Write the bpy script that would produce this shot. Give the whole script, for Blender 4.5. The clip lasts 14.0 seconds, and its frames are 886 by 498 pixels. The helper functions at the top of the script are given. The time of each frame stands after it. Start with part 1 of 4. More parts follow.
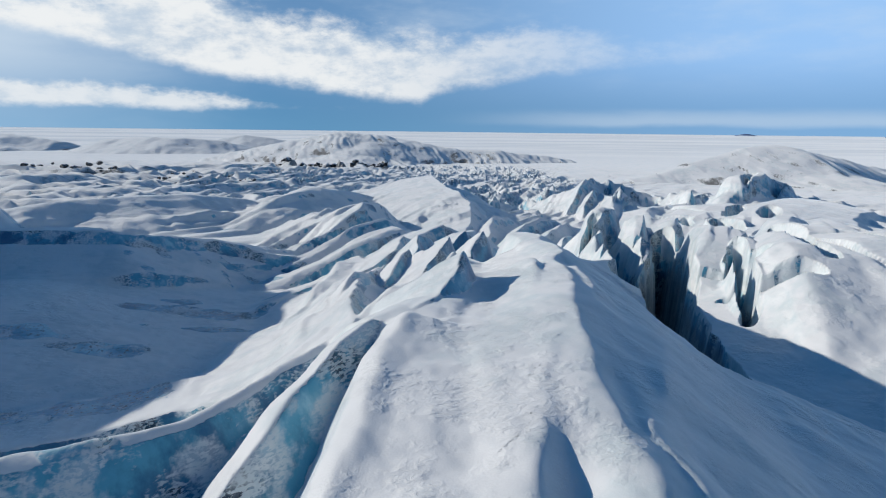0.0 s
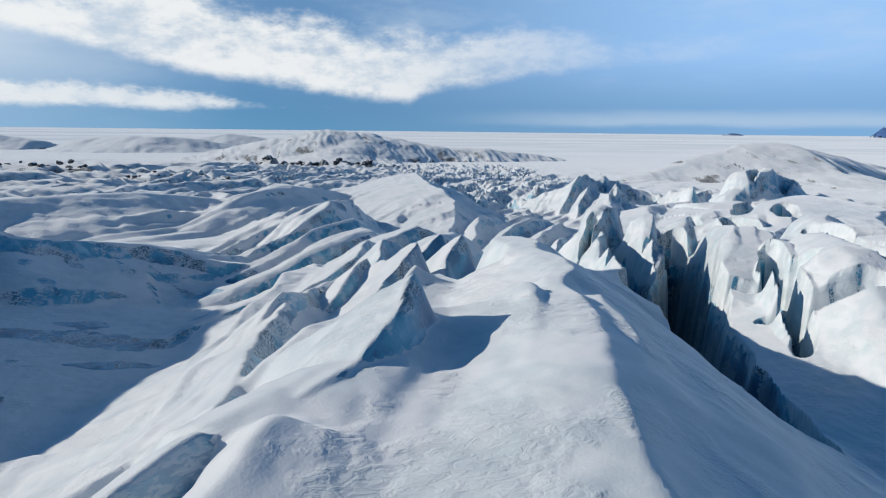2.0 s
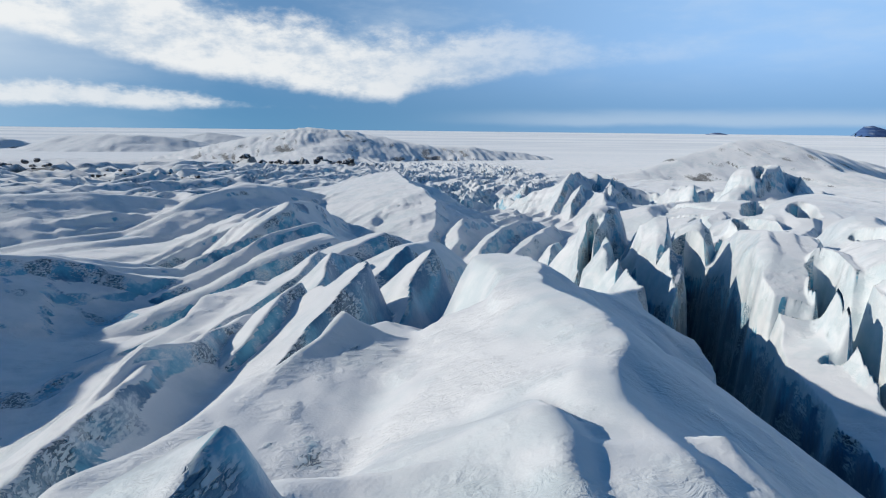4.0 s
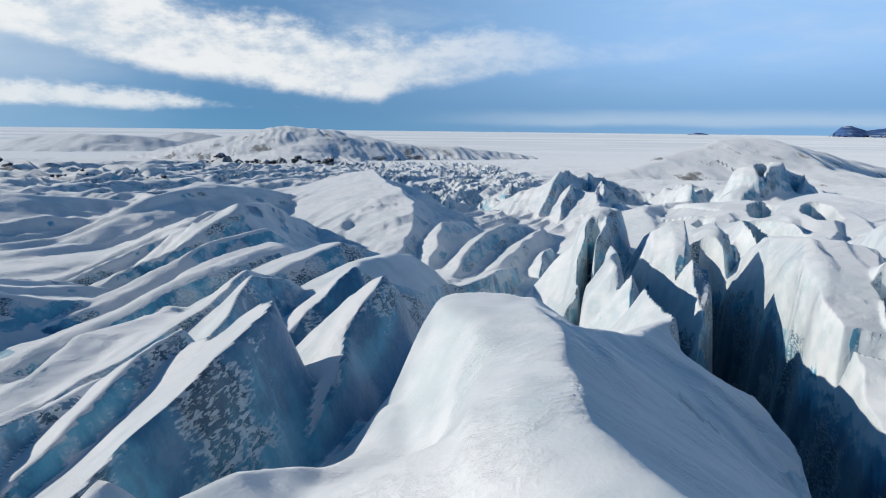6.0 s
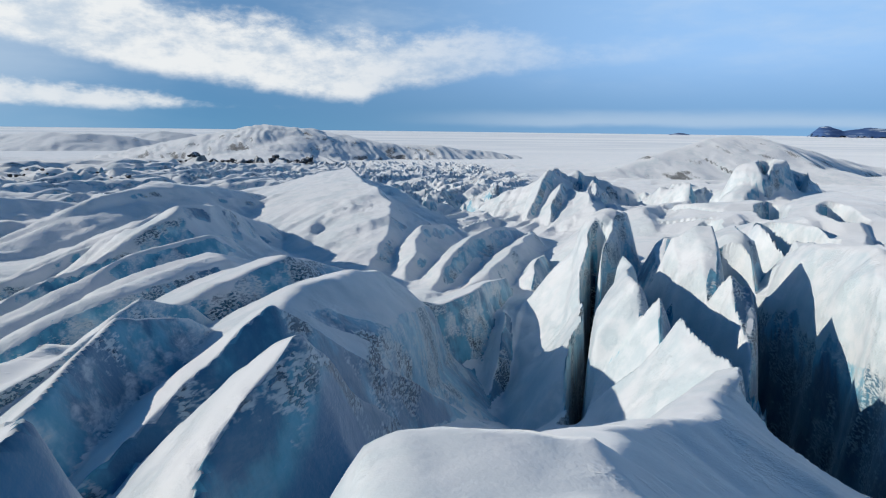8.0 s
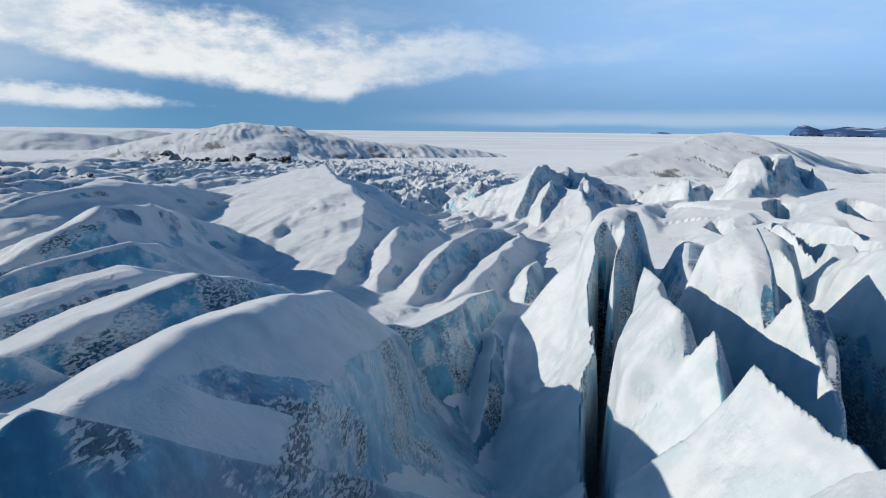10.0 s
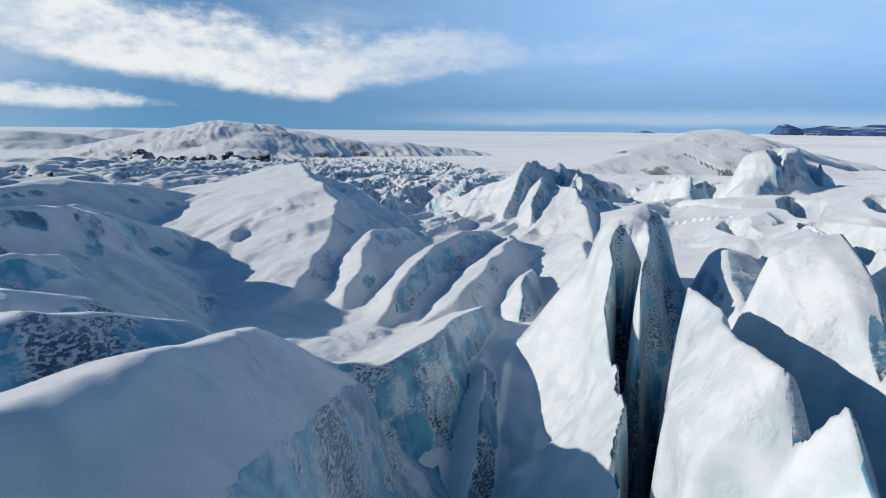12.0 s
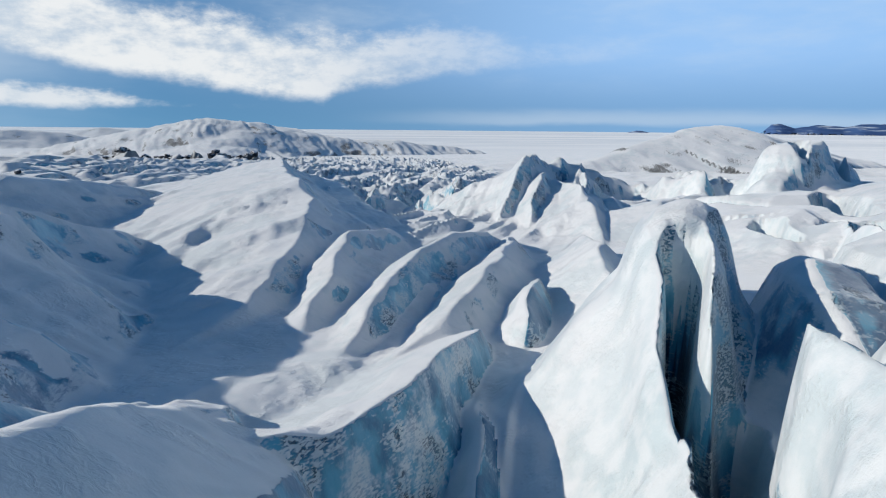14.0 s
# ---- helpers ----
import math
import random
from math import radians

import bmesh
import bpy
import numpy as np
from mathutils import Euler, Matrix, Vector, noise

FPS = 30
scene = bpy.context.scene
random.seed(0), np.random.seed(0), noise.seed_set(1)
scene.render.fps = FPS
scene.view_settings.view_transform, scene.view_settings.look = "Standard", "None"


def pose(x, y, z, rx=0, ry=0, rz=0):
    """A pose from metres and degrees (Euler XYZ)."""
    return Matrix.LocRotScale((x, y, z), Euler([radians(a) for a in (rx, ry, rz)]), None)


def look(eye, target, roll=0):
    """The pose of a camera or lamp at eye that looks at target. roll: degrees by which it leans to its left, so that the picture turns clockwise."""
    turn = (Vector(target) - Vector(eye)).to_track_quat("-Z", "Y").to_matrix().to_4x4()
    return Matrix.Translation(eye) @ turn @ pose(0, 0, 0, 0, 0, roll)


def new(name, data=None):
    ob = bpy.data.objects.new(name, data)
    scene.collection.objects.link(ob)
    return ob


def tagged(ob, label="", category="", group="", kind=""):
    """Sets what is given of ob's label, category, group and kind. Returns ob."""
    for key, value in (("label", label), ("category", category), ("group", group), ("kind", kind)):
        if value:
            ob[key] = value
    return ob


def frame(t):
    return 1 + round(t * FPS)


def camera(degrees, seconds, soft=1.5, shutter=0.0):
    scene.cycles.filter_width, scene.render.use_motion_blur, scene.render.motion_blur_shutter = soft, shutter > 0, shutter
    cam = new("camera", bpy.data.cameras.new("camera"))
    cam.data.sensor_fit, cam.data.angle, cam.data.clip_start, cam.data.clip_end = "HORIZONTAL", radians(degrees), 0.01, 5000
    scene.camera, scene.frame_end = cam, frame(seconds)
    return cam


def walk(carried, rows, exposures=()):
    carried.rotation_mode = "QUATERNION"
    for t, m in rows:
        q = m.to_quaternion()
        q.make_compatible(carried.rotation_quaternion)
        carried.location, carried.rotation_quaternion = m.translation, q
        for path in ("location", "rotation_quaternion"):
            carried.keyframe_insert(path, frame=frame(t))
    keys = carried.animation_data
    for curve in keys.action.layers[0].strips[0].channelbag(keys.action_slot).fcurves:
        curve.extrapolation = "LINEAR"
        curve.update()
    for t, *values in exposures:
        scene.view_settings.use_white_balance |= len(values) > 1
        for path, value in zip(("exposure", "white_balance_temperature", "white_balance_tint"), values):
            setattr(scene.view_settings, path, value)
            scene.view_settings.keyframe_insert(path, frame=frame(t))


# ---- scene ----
cam = camera(72.22, 14.0, soft=1.1)
walk(cam, [
    (0.0, pose(-0.000, 0.000, 30.000, 78.749, -0.634, 0.000)),
    (0.5, pose(0.363, 3.075, 29.572, 78.755, -0.609, -0.219)),
    (1.0, pose(0.762, 6.119, 29.120, 78.744, -0.596, -0.478)),
    (1.5, pose(1.153, 9.146, 28.668, 78.747, -0.602, -0.735)),
    (2.0, pose(1.579, 12.134, 28.239, 78.746, -0.621, -1.021)),
    (2.5, pose(1.966, 15.105, 27.853, 78.756, -0.638, -1.291)),
    (3.0, pose(2.316, 18.063, 27.553, 78.729, -0.625, -1.610)),
    (3.5, pose(2.665, 20.978, 27.264, 78.717, -0.621, -1.952)),
    (4.0, pose(3.013, 23.832, 26.983, 78.715, -0.623, -2.311)),
    (4.5, pose(3.366, 26.608, 26.706, 78.721, -0.628, -2.680)),
    (5.0, pose(3.724, 29.287, 26.432, 78.730, -0.633, -3.054)),
    (5.5, pose(4.090, 31.851, 26.157, 78.740, -0.636, -3.425)),
    (6.0, pose(4.468, 34.282, 25.877, 78.748, -0.634, -3.788)),
    (6.5, pose(4.802, 36.687, 25.652, 78.753, -0.646, -4.168)),
    (7.0, pose(5.077, 39.055, 25.421, 78.769, -0.665, -4.564)),
    (7.5, pose(5.377, 41.331, 25.148, 78.762, -0.652, -4.975)),
    (8.0, pose(5.690, 43.585, 24.856, 78.780, -0.676, -5.330)),
    (8.5, pose(6.026, 45.832, 24.554, 78.786, -0.680, -5.701)),
    (9.0, pose(6.377, 48.068, 24.251, 78.783, -0.670, -6.084)),
    (9.5, pose(6.740, 50.292, 23.957, 78.774, -0.651, -6.474)),
    (10.0, pose(7.107, 52.500, 23.681, 78.763, -0.632, -6.866)),
    (10.5, pose(7.474, 54.688, 23.434, 78.752, -0.617, -7.254)),
    (11.0, pose(7.835, 56.853, 23.224, 78.746, -0.614, -7.634)),
    (11.5, pose(8.260, 58.969, 22.932, 78.733, -0.588, -8.000)),
    (12.0, pose(8.704, 61.164, 22.568, 78.722, -0.578, -8.278)),
    (12.5, pose(9.157, 63.367, 22.203, 78.719, -0.589, -8.461)),
    (13.0, pose(9.596, 65.553, 21.830, 78.726, -0.595, -8.619)),
    (13.5, pose(10.023, 67.768, 21.498, 78.720, -0.568, -8.750)),
    (14.0, pose(10.512, 70.000, 21.174, 78.719, -0.531, -8.840)),
])

# ---------------------------------------------------------------- light
SUN_EL, SUN_AZ = radians(21.5), radians(-82.0)      # azimuth clockwise from +y
sun_dir = Vector((math.sin(SUN_AZ) * math.cos(SUN_EL), math.cos(SUN_AZ) * math.cos(SUN_EL), math.sin(SUN_EL)))
sun_data = bpy.data.lights.new("sun", "SUN")
sun_data.energy, sun_data.angle, sun_data.color = 3.35, radians(0.55), (1.0, 0.945, 0.84)
sun = new("sun", sun_data)
sun.matrix_world = look(sun_dir * 300, (0, 0, 0))
scene.view_settings.exposure = 0.0

world = bpy.data.worlds.new("world")
scene.world = world
world.use_nodes = True


def nodes_of(tree):
    """Short helpers to add nodes and links to a node tree."""
    tree.nodes.clear()

    def add(kind, **values):
        n = tree.nodes.new(kind)
        for key, value in values.items():
            if key in n.inputs:
                n.inputs[key].default_value = value
        return n

    def link(a, b):
        tree.links.new(a, b)

    def calc(op, a, b=None, c=None, clamp=False):
        n = tree.nodes.new("ShaderNodeMath")
        n.operation, n.use_clamp = op, clamp
        for i, v in enumerate((a, b, c)):
            if v is None:
                continue
            if isinstance(v, (int, float)):
                n.inputs[i].default_value = v
            else:
                tree.links.new(v, n.inputs[i])
        return n.outputs[0]

    def ramp(v, lo, hi, out_lo=0.0, out_hi=1.0):
        n = tree.nodes.new("ShaderNodeMapRange")
        n.interpolation_type = "SMOOTHSTEP"
        for i, value in enumerate((v, lo, hi, out_lo, out_hi)):
            if isinstance(value, (int, float)):
                n.inputs[i].default_value = value
            else:
                tree.links.new(value, n.inputs[i])
        return n.outputs[0]

    def blend(f, a, b):
        n = tree.nodes.new("ShaderNodeMix")
        n.data_type = "RGBA"
        for i, v in ((0, f), (6, a), (7, b)):
            if isinstance(v, (int, float, tuple)):
                n.inputs[i].default_value = v
            else:
                tree.links.new(v, n.inputs[i])
        return n.outputs[2]

    return add, link, calc, ramp, blend


def build_sky():
    """Clear cold sky with a wedge of cloud and a thin bank below it."""
    add, link, calc, ramp, blend = nodes_of(world.node_tree)
    way = add("ShaderNodeTexCoord").outputs["Generated"]
    xyz = add("ShaderNodeSeparateXYZ")
    link(way, xyz.inputs[0])
    az = calc("MULTIPLY", calc("ARCTAN2", xyz.outputs[0], xyz.outputs[1]), 180 / math.pi)
    el = calc("MULTIPLY", calc("ARCSINE", xyz.outputs[2]), 180 / math.pi)
    # the sky itself, looked up a little higher so that the horizon stays cold
    lift = add("ShaderNodeCombineXYZ")
    link(xyz.outputs[0], lift.inputs[0]), link(xyz.outputs[1], lift.inputs[1])
    link(calc("ADD", calc("MULTIPLY", calc("MAXIMUM", xyz.outputs[2], 0.0), 0.9), 0.16), lift.inputs[2])
    sky = add("ShaderNodeTexSky")
    sky.sky_type, sky.sun_disc = "NISHITA", False
    sky.sun_elevation, sky.sun_rotation = SUN_EL, SUN_AZ
    sky.altitude, sky.air_density, sky.dust_density, sky.ozone_density = 300, 1.0, 0.1, 3.0
    link(lift.outputs[0], sky.inputs[0])
    tint = add("ShaderNodeMix")
    tint.data_type, tint.blend_type = "RGBA", "MULTIPLY"
    tint.inputs[0].default_value = 1.0
    link(blend(ramp(el, 12, 40), SKY_TINT, SKY_TINT_HIGH), tint.inputs[7])
    link(sky.outputs[0], tint.inputs[6])
    clear = tint.outputs[2]

    def streaks(scale, stretch, seed, detail=6.0, rough=0.55):
        at = add("ShaderNodeCombineXYZ")
        link(calc("MULTIPLY", az, scale), at.inputs[0])
        link(calc("MULTIPLY", el, scale * stretch), at.inputs[1])
        at.inputs[2].default_value = seed
        n = add("ShaderNodeTexNoise", Scale=1.0, Detail=detail, Roughness=rough)
        link(at.outputs[0], n.inputs["Vector"])
        return calc("SUBTRACT", n.outputs[0], 0.5)

    def line(points):
        """A broken line: the elevation over the azimuth."""
        out = points[0][1]
        for (a0, e0), (a1, e1) in zip(points[:-1], points[1:]):
            n = add("ShaderNodeMapRange")
            n.clamp = True
            link(az, n.inputs[0])
            for i, v in enumerate((a0, a1, 0.0, e1 - e0)):
                n.inputs[i + 1].default_value = v
            out = calc("ADD", out, n.outputs[0])
        return out

    puff = streaks(0.16, 2.0, 3.1)
    fine = streaks(0.62, 1.9, 8.3, 7.0, 0.62)
    wisp = streaks(0.10, 4.0, 5.7)
    soft = calc("ADD", calc("MULTIPLY", puff, 3.0), calc("MULTIPLY", fine, 2.4))
    low = line([(-60, 9.5), (-32, 6.6), (-21, 4.2), (-7.5, 2.5), (-2, 2.0), (-0.5, 3.0), (11, 4.6), (22, 5.8), (40, 7)])
    top = line([(-60, 16), (-40, 10.5), (-33, 9.4), (-29, 10.6), (-24, 12.0), (-19, 10.9), (-14, 9.4), (-10.5, 9.6), (-4, 8.6), (9, 8.8), (16, 7.6), (28, 6.4)])
    under = ramp(calc("ADD", calc("SUBTRACT", el, low), calc("MULTIPLY", soft, 0.35)), -0.15, 1.1)
    over = ramp(calc("ADD", calc("SUBTRACT", top, el), calc("MULTIPLY", soft, 1.2)), -0.6, 2.0)
    fade = ramp(az, -10, 24, 0.95, 0.12)
    wedge = calc("MULTIPLY", calc("MULTIPLY", calc("MULTIPLY", under, over), fade), ramp(az, -80, -50))
    wedge = calc("MULTIPLY", wedge, ramp(calc("ADD", puff, calc("MULTIPLY", fine, 0.4)), -0.35, 0.08, 0.55, 1.0))
    bank_top = line([(-60, 3.6), (-36, 3.3), (-28, 3.3), (-19, 2.5), (-9, 1.6)])
    bank_low = line([(-60, 1.2), (-36, 1.4), (-24, 1.35), (-9, 1.5)])
    bank = calc("MULTIPLY", ramp(calc("ADD", calc("SUBTRACT", el, bank_low), calc("MULTIPLY", soft, 0.3)), -0.15, 0.6),
                ramp(calc("ADD", calc("SUBTRACT", bank_top, el), calc("MULTIPLY", soft, 0.65)), -0.25, 0.7))
    bank = calc("MULTIPLY", calc("MULTIPLY", bank, ramp(az, -20, -6, 0.8, 0.0)), ramp(az, -80, -50))
    # thin veil: towards the sun, along the right horizon, and high up
    low_sky = calc("MULTIPLY", ramp(el, 24, 11), ramp(calc("ABSOLUTE", az), 100, 55))
    veil = calc("MULTIPLY", ramp(calc("ADD", az, calc("MULTIPLY", wisp, 16.0)), -13, -40), ramp(calc("ADD", el, calc("MULTIPLY", wisp, 3.0)), 0.4, 6.0, 0.35, 1.0))
    veil = calc("MULTIPLY", veil, low_sky)
    right = calc("MULTIPLY", ramp(az, -2, 18), calc("MULTIPLY", ramp(calc("ADD", el, wisp), 0.1, 0.7), ramp(calc("ADD", el, wisp), 2.0, 0.8)))
    high = calc("MULTIPLY", ramp(calc("ADD", wisp, calc("MULTIPLY", puff, 0.5)), -0.1, 0.35), calc("MULTIPLY", ramp(el, 2.0, 8.0, 0.0, 0.45), low_sky))
    thin = calc("MAXIMUM", calc("MAXIMUM", veil, calc("MULTIPLY", right, 0.5)), high)
    cover = calc("MAXIMUM", wedge, bank, clamp=True)
    col = blend(calc("MULTIPLY", calc("MULTIPLY", ramp(az, -20, 32, 0.25, 0.95), ramp(el, 0.8, 7.0, 0.55, 1.0)), low_sky), clear, CLOUD_VEIL)
    col = blend(calc("MULTIPLY", thin, 0.8), col, CLOUD_THIN)
    col = blend(cover, col, blend(ramp(soft, -0.8, 0.5), CLOUD_GREY, CLOUD))
    bg = add("ShaderNodeBackground", Strength=SKY_STRENGTH)
    link(col, bg.inputs[0])
    out = add("ShaderNodeOutputWorld")
    link(bg.outputs[0], out.inputs[0])


SKY_STRENGTH = 0.068
SKY_TINT, SKY_TINT_HIGH = (0.50, 0.95, 1.15, 1), (0.38, 0.98, 1.22, 1)
CLOUD, CLOUD_GREY, CLOUD_THIN, CLOUD_VEIL = (12.8, 13.1, 13.2, 1), (9.3, 10.5, 11.7, 1), (9.2, 10.8, 12.4, 1), (5.0, 8.6, 14.0, 1)
build_sky()


# ---------------------------------------------------------------- materials
def build_snow():
    """Wind-packed snow; bare blue ice by the attribute 'ice', stones and grit by the attribute 'dirt'."""
    mat = bpy.data.materials.new("snow_and_ice")
    mat.use_nodes = True
    add, link, calc, ramp, blend = nodes_of(mat.node_tree)
    pos = add("ShaderNodeNewGeometry").outputs["Position"]

    def attribute(name):
        n = add("ShaderNodeAttribute")
        n.attribute_name = name
        return n.outputs["Fac"]

    def noise_at(scale, stretch=(1, 1, 1), detail=4.0, rough=0.55, turn=0.0, twist=0.0):
        m = add("ShaderNodeMapping")
        m.inputs["Scale"].default_value = stretch
        m.inputs["Rotation"].default_value = (0, 0, turn)
        link(pos, m.inputs[0])
        n = add("ShaderNodeTexNoise", Scale=scale, Detail=detail, Roughness=rough, Distortion=twist)
        link(m.outputs[0], n.inputs["Vector"])
        return n.outputs[0]

    ice, dirt, glazed, crest_fade = attribute("ice"), attribute("dirt"), attribute("glazed"), attribute("clear")
    broad, mid, grain = noise_at(0.16, detail=3), noise_at(0.9, detail=5), noise_at(14.0, detail=3)
    drift = noise_at(1.1, (0.45, 1.0, 1.0), 5.0, 0.62, 0.35, 0.5)
    fleck = noise_at(5.8, (0.9, 0.6, 1.9), 2.5, 0.55, 0.3, 0.35)
    clear = noise_at(0.30, (1, 1, 1.0), 4.0, 0.6)
    streak = noise_at(1.5, (1.0, 1.0, 0.16), 4.0, 0.6)
    ripple = noise_at(4.2, (0.5, 1.0, 1.0), 4.0, 0.65, -0.5, 0.8)
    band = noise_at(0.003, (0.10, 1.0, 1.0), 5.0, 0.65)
    # snow: white, with crusts of glazed ice where the wind scours the steep faces
    glaze = calc("MULTIPLY", ramp(calc("ADD", broad, calc("MULTIPLY", mid, 0.5)), 0.72, 0.90), 0.55)
    scoured = calc("MULTIPLY", glazed, ramp(calc("ADD", mid, calc("MULTIPLY", calc("SUBTRACT", streak, 0.5), 0.35)), 0.36, 0.62, 0.35, 1.0))
    glaze = calc("MAXIMUM", glaze, scoured)
    snow = blend(glaze, (0.88, 0.885, 0.895, 1), (0.62, 0.71, 0.74, 1))
    snow = blend(ramp(drift, 0.35, 0.75, 0.0, 0.10), snow, (0.72, 0.76, 0.80, 1))
    split = add("ShaderNodeSeparateXYZ")
    link(pos, split.inputs[0])
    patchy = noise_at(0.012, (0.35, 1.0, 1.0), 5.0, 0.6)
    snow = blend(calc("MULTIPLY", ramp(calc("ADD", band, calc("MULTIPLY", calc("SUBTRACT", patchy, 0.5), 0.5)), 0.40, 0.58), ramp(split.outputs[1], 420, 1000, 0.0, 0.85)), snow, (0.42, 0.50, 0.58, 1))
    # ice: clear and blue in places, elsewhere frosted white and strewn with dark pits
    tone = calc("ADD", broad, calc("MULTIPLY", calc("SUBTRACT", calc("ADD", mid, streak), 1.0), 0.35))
    inner = ramp(ice, 1.05, 1.5)                       # old clear ice deep in the crevasses, their shade painted into its colour
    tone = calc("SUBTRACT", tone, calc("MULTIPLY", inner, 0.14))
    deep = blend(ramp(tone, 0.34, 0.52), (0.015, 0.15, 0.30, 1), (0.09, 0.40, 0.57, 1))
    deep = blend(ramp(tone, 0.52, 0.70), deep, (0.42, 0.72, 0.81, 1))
    # paler crest, deep blue below: shine-through put into the colour
    deep = blend(ramp(calc("ADD", crest_fade, calc("MULTIPLY", calc("SUBTRACT", tone, 0.45), -0.6)), 0.15, 0.9, 0.0, 0.9), deep, (0.012, 0.15, 0.33, 1))
    # near-black blue stands for the shade inside crevasses
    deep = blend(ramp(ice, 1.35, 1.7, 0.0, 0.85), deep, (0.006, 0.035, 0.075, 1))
    rime = blend(ramp(streak, 0.35, 0.68), (0.50, 0.62, 0.67, 1), (0.76, 0.81, 0.83, 1))
    limit = calc("ADD", ramp(clear, 0.46, 0.62, 0.36, 0.52), calc("MULTIPLY", inner, 0.05))
    pits = ramp(fleck, calc("ADD", limit, 0.04), calc("SUBTRACT", limit, 0.04))
    frosted = ramp(calc("ADD", clear, calc("MULTIPLY", calc("SUBTRACT", fleck, 0.5), 0.25)), 0.50, 0.57)
    frosted = calc("MULTIPLY", frosted, calc("MULTIPLY", ramp(inner, 0.0, 1.0, 1.0, 0.6), ramp(crest_fade, 0.1, 0.5, 1.0, 0.06)))
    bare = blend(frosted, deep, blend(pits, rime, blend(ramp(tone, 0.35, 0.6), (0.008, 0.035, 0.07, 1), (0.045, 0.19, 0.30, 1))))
    pits = calc("MULTIPLY", pits, frosted)
    edge = ramp(calc("ADD", ice, calc("MULTIPLY", calc("SUBTRACT", mid, 0.5), 0.6)), 0.30, 0.58)
    edge = calc("MULTIPLY", edge, ramp(calc("ADD", ice, calc("MULTIPLY", calc("SUBTRACT", fleck, 0.5), 1.2)), 0.28, 0.46))
    lodged = calc("MULTIPLY", ramp(noise_at(0.55, (1.0, 0.7, 0.8), 5.0, 0.6), 0.50, 0.61, 0.0, 0.9), ramp(ice, 1.0, 1.25, 1.0, 0.1))
    edge = calc("MULTIPLY", edge, calc("SUBTRACT", 1.0, calc("MULTIPLY", lodged, ramp(calc("ADD", fleck, calc("MULTIPLY", mid, 0.5)), 0.62, 0.80, 0.55, 1.0))))
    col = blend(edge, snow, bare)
    grit = blend(ramp(mid, 0.35, 0.7), (0.030, 0.033, 0.038, 1), (0.10, 0.105, 0.11, 1))
    stone = ramp(calc("ADD", dirt, calc("MULTIPLY", calc("SUBTRACT", fleck, 0.5), 1.3)), 0.42, 0.58)
    col = blend(stone, col, grit)
    bsdf = add("ShaderNodeBsdfPrincipled")
    link(col, bsdf.inputs["Base Color"])
    rough = calc("SUBTRACT", 0.72, calc("MULTIPLY", calc("MAXIMUM", edge, glaze), 0.34))
    link(rough, bsdf.inputs["Roughness"])
    bsdf.inputs["IOR"].default_value = 1.31
    bsdf.inputs["Sheen Weight"].default_value, bsdf.inputs["Sheen Roughness"].default_value = 0.6, 0.6
    # fine relief: wind crust on snow, pits on ice
    height = calc("ADD", calc("MULTIPLY", calc("MULTIPLY", drift, ramp(broad, 0.42, 0.66, 0.15, 1.0)), 0.04), calc("ADD", calc("MULTIPLY", grain, 0.009), calc("MULTIPLY", calc("MULTIPLY", ripple, ramp(calc("ADD", clear, calc("MULTIPLY", mid, 0.4)), 0.68, 0.82, 0.06, 1.0)), 0.085)))
    pitted = calc("ADD", calc("MULTIPLY", pits, -0.07), calc("MULTIPLY", calc("SUBTRACT", mid, 0.22), 0.14))
    mixed = add("ShaderNodeMix")
    link(edge, mixed.inputs[0]), link(height, mixed.inputs[2]), link(pitted, mixed.inputs[3])
    bump = add("ShaderNodeBump", Strength=0.8, Distance=1.0)
    link(mixed.outputs[0], bump.inputs["Height"])
    link(bump.outputs[0], bsdf.inputs["Normal"])
    out = add("ShaderNodeOutputMaterial")
    link(bsdf.outputs[0], out.inputs[0])
    return mat


SNOW = build_snow()


# ---------------------------------------------------------------- noise
def hashed(ix, iy, seed):
    h = (ix.astype(np.int64) * 374761393 + iy.astype(np.int64) * 668265263 + seed * 1442695041) & 0xFFFFFFFF
    h = ((h ^ (h >> 13)) * 1274126177) & 0xFFFFFFFF
    return ((h ^ (h >> 16)) & 0xFFFF) / 65535.0


def value_noise(x, y, seed=0):
    """Smooth noise from -1 to 1, with a wavelength of about 2."""
    ix, iy = np.floor(x), np.floor(y)
    u, v = x - ix, y - iy
    u, v = u * u * u * (u * (u * 6 - 15) + 10), v * v * v * (v * (v * 6 - 15) + 10)
    a, b = hashed(ix, iy, seed), hashed(ix + 1, iy, seed)
    c, d = hashed(ix, iy + 1, seed), hashed(ix + 1, iy + 1, seed)
    return (a + (b - a) * u + (c - a) * v + (a - b - c + d) * u * v) * 2 - 1


def fbm(x, y, seed=0, octaves=4, gain=0.5):
    total, amp = 0.0, 1.0
    for k in range(octaves):
        total = total + amp * value_noise(x + 17.3 * k, y - 9.1 * k, seed + k)
        x, y, amp = x * 2.03 * 0.8 - y * 2.03 * 0.6, x * 2.03 * 0.6 + y * 2.03 * 0.8, amp * gain
    return total


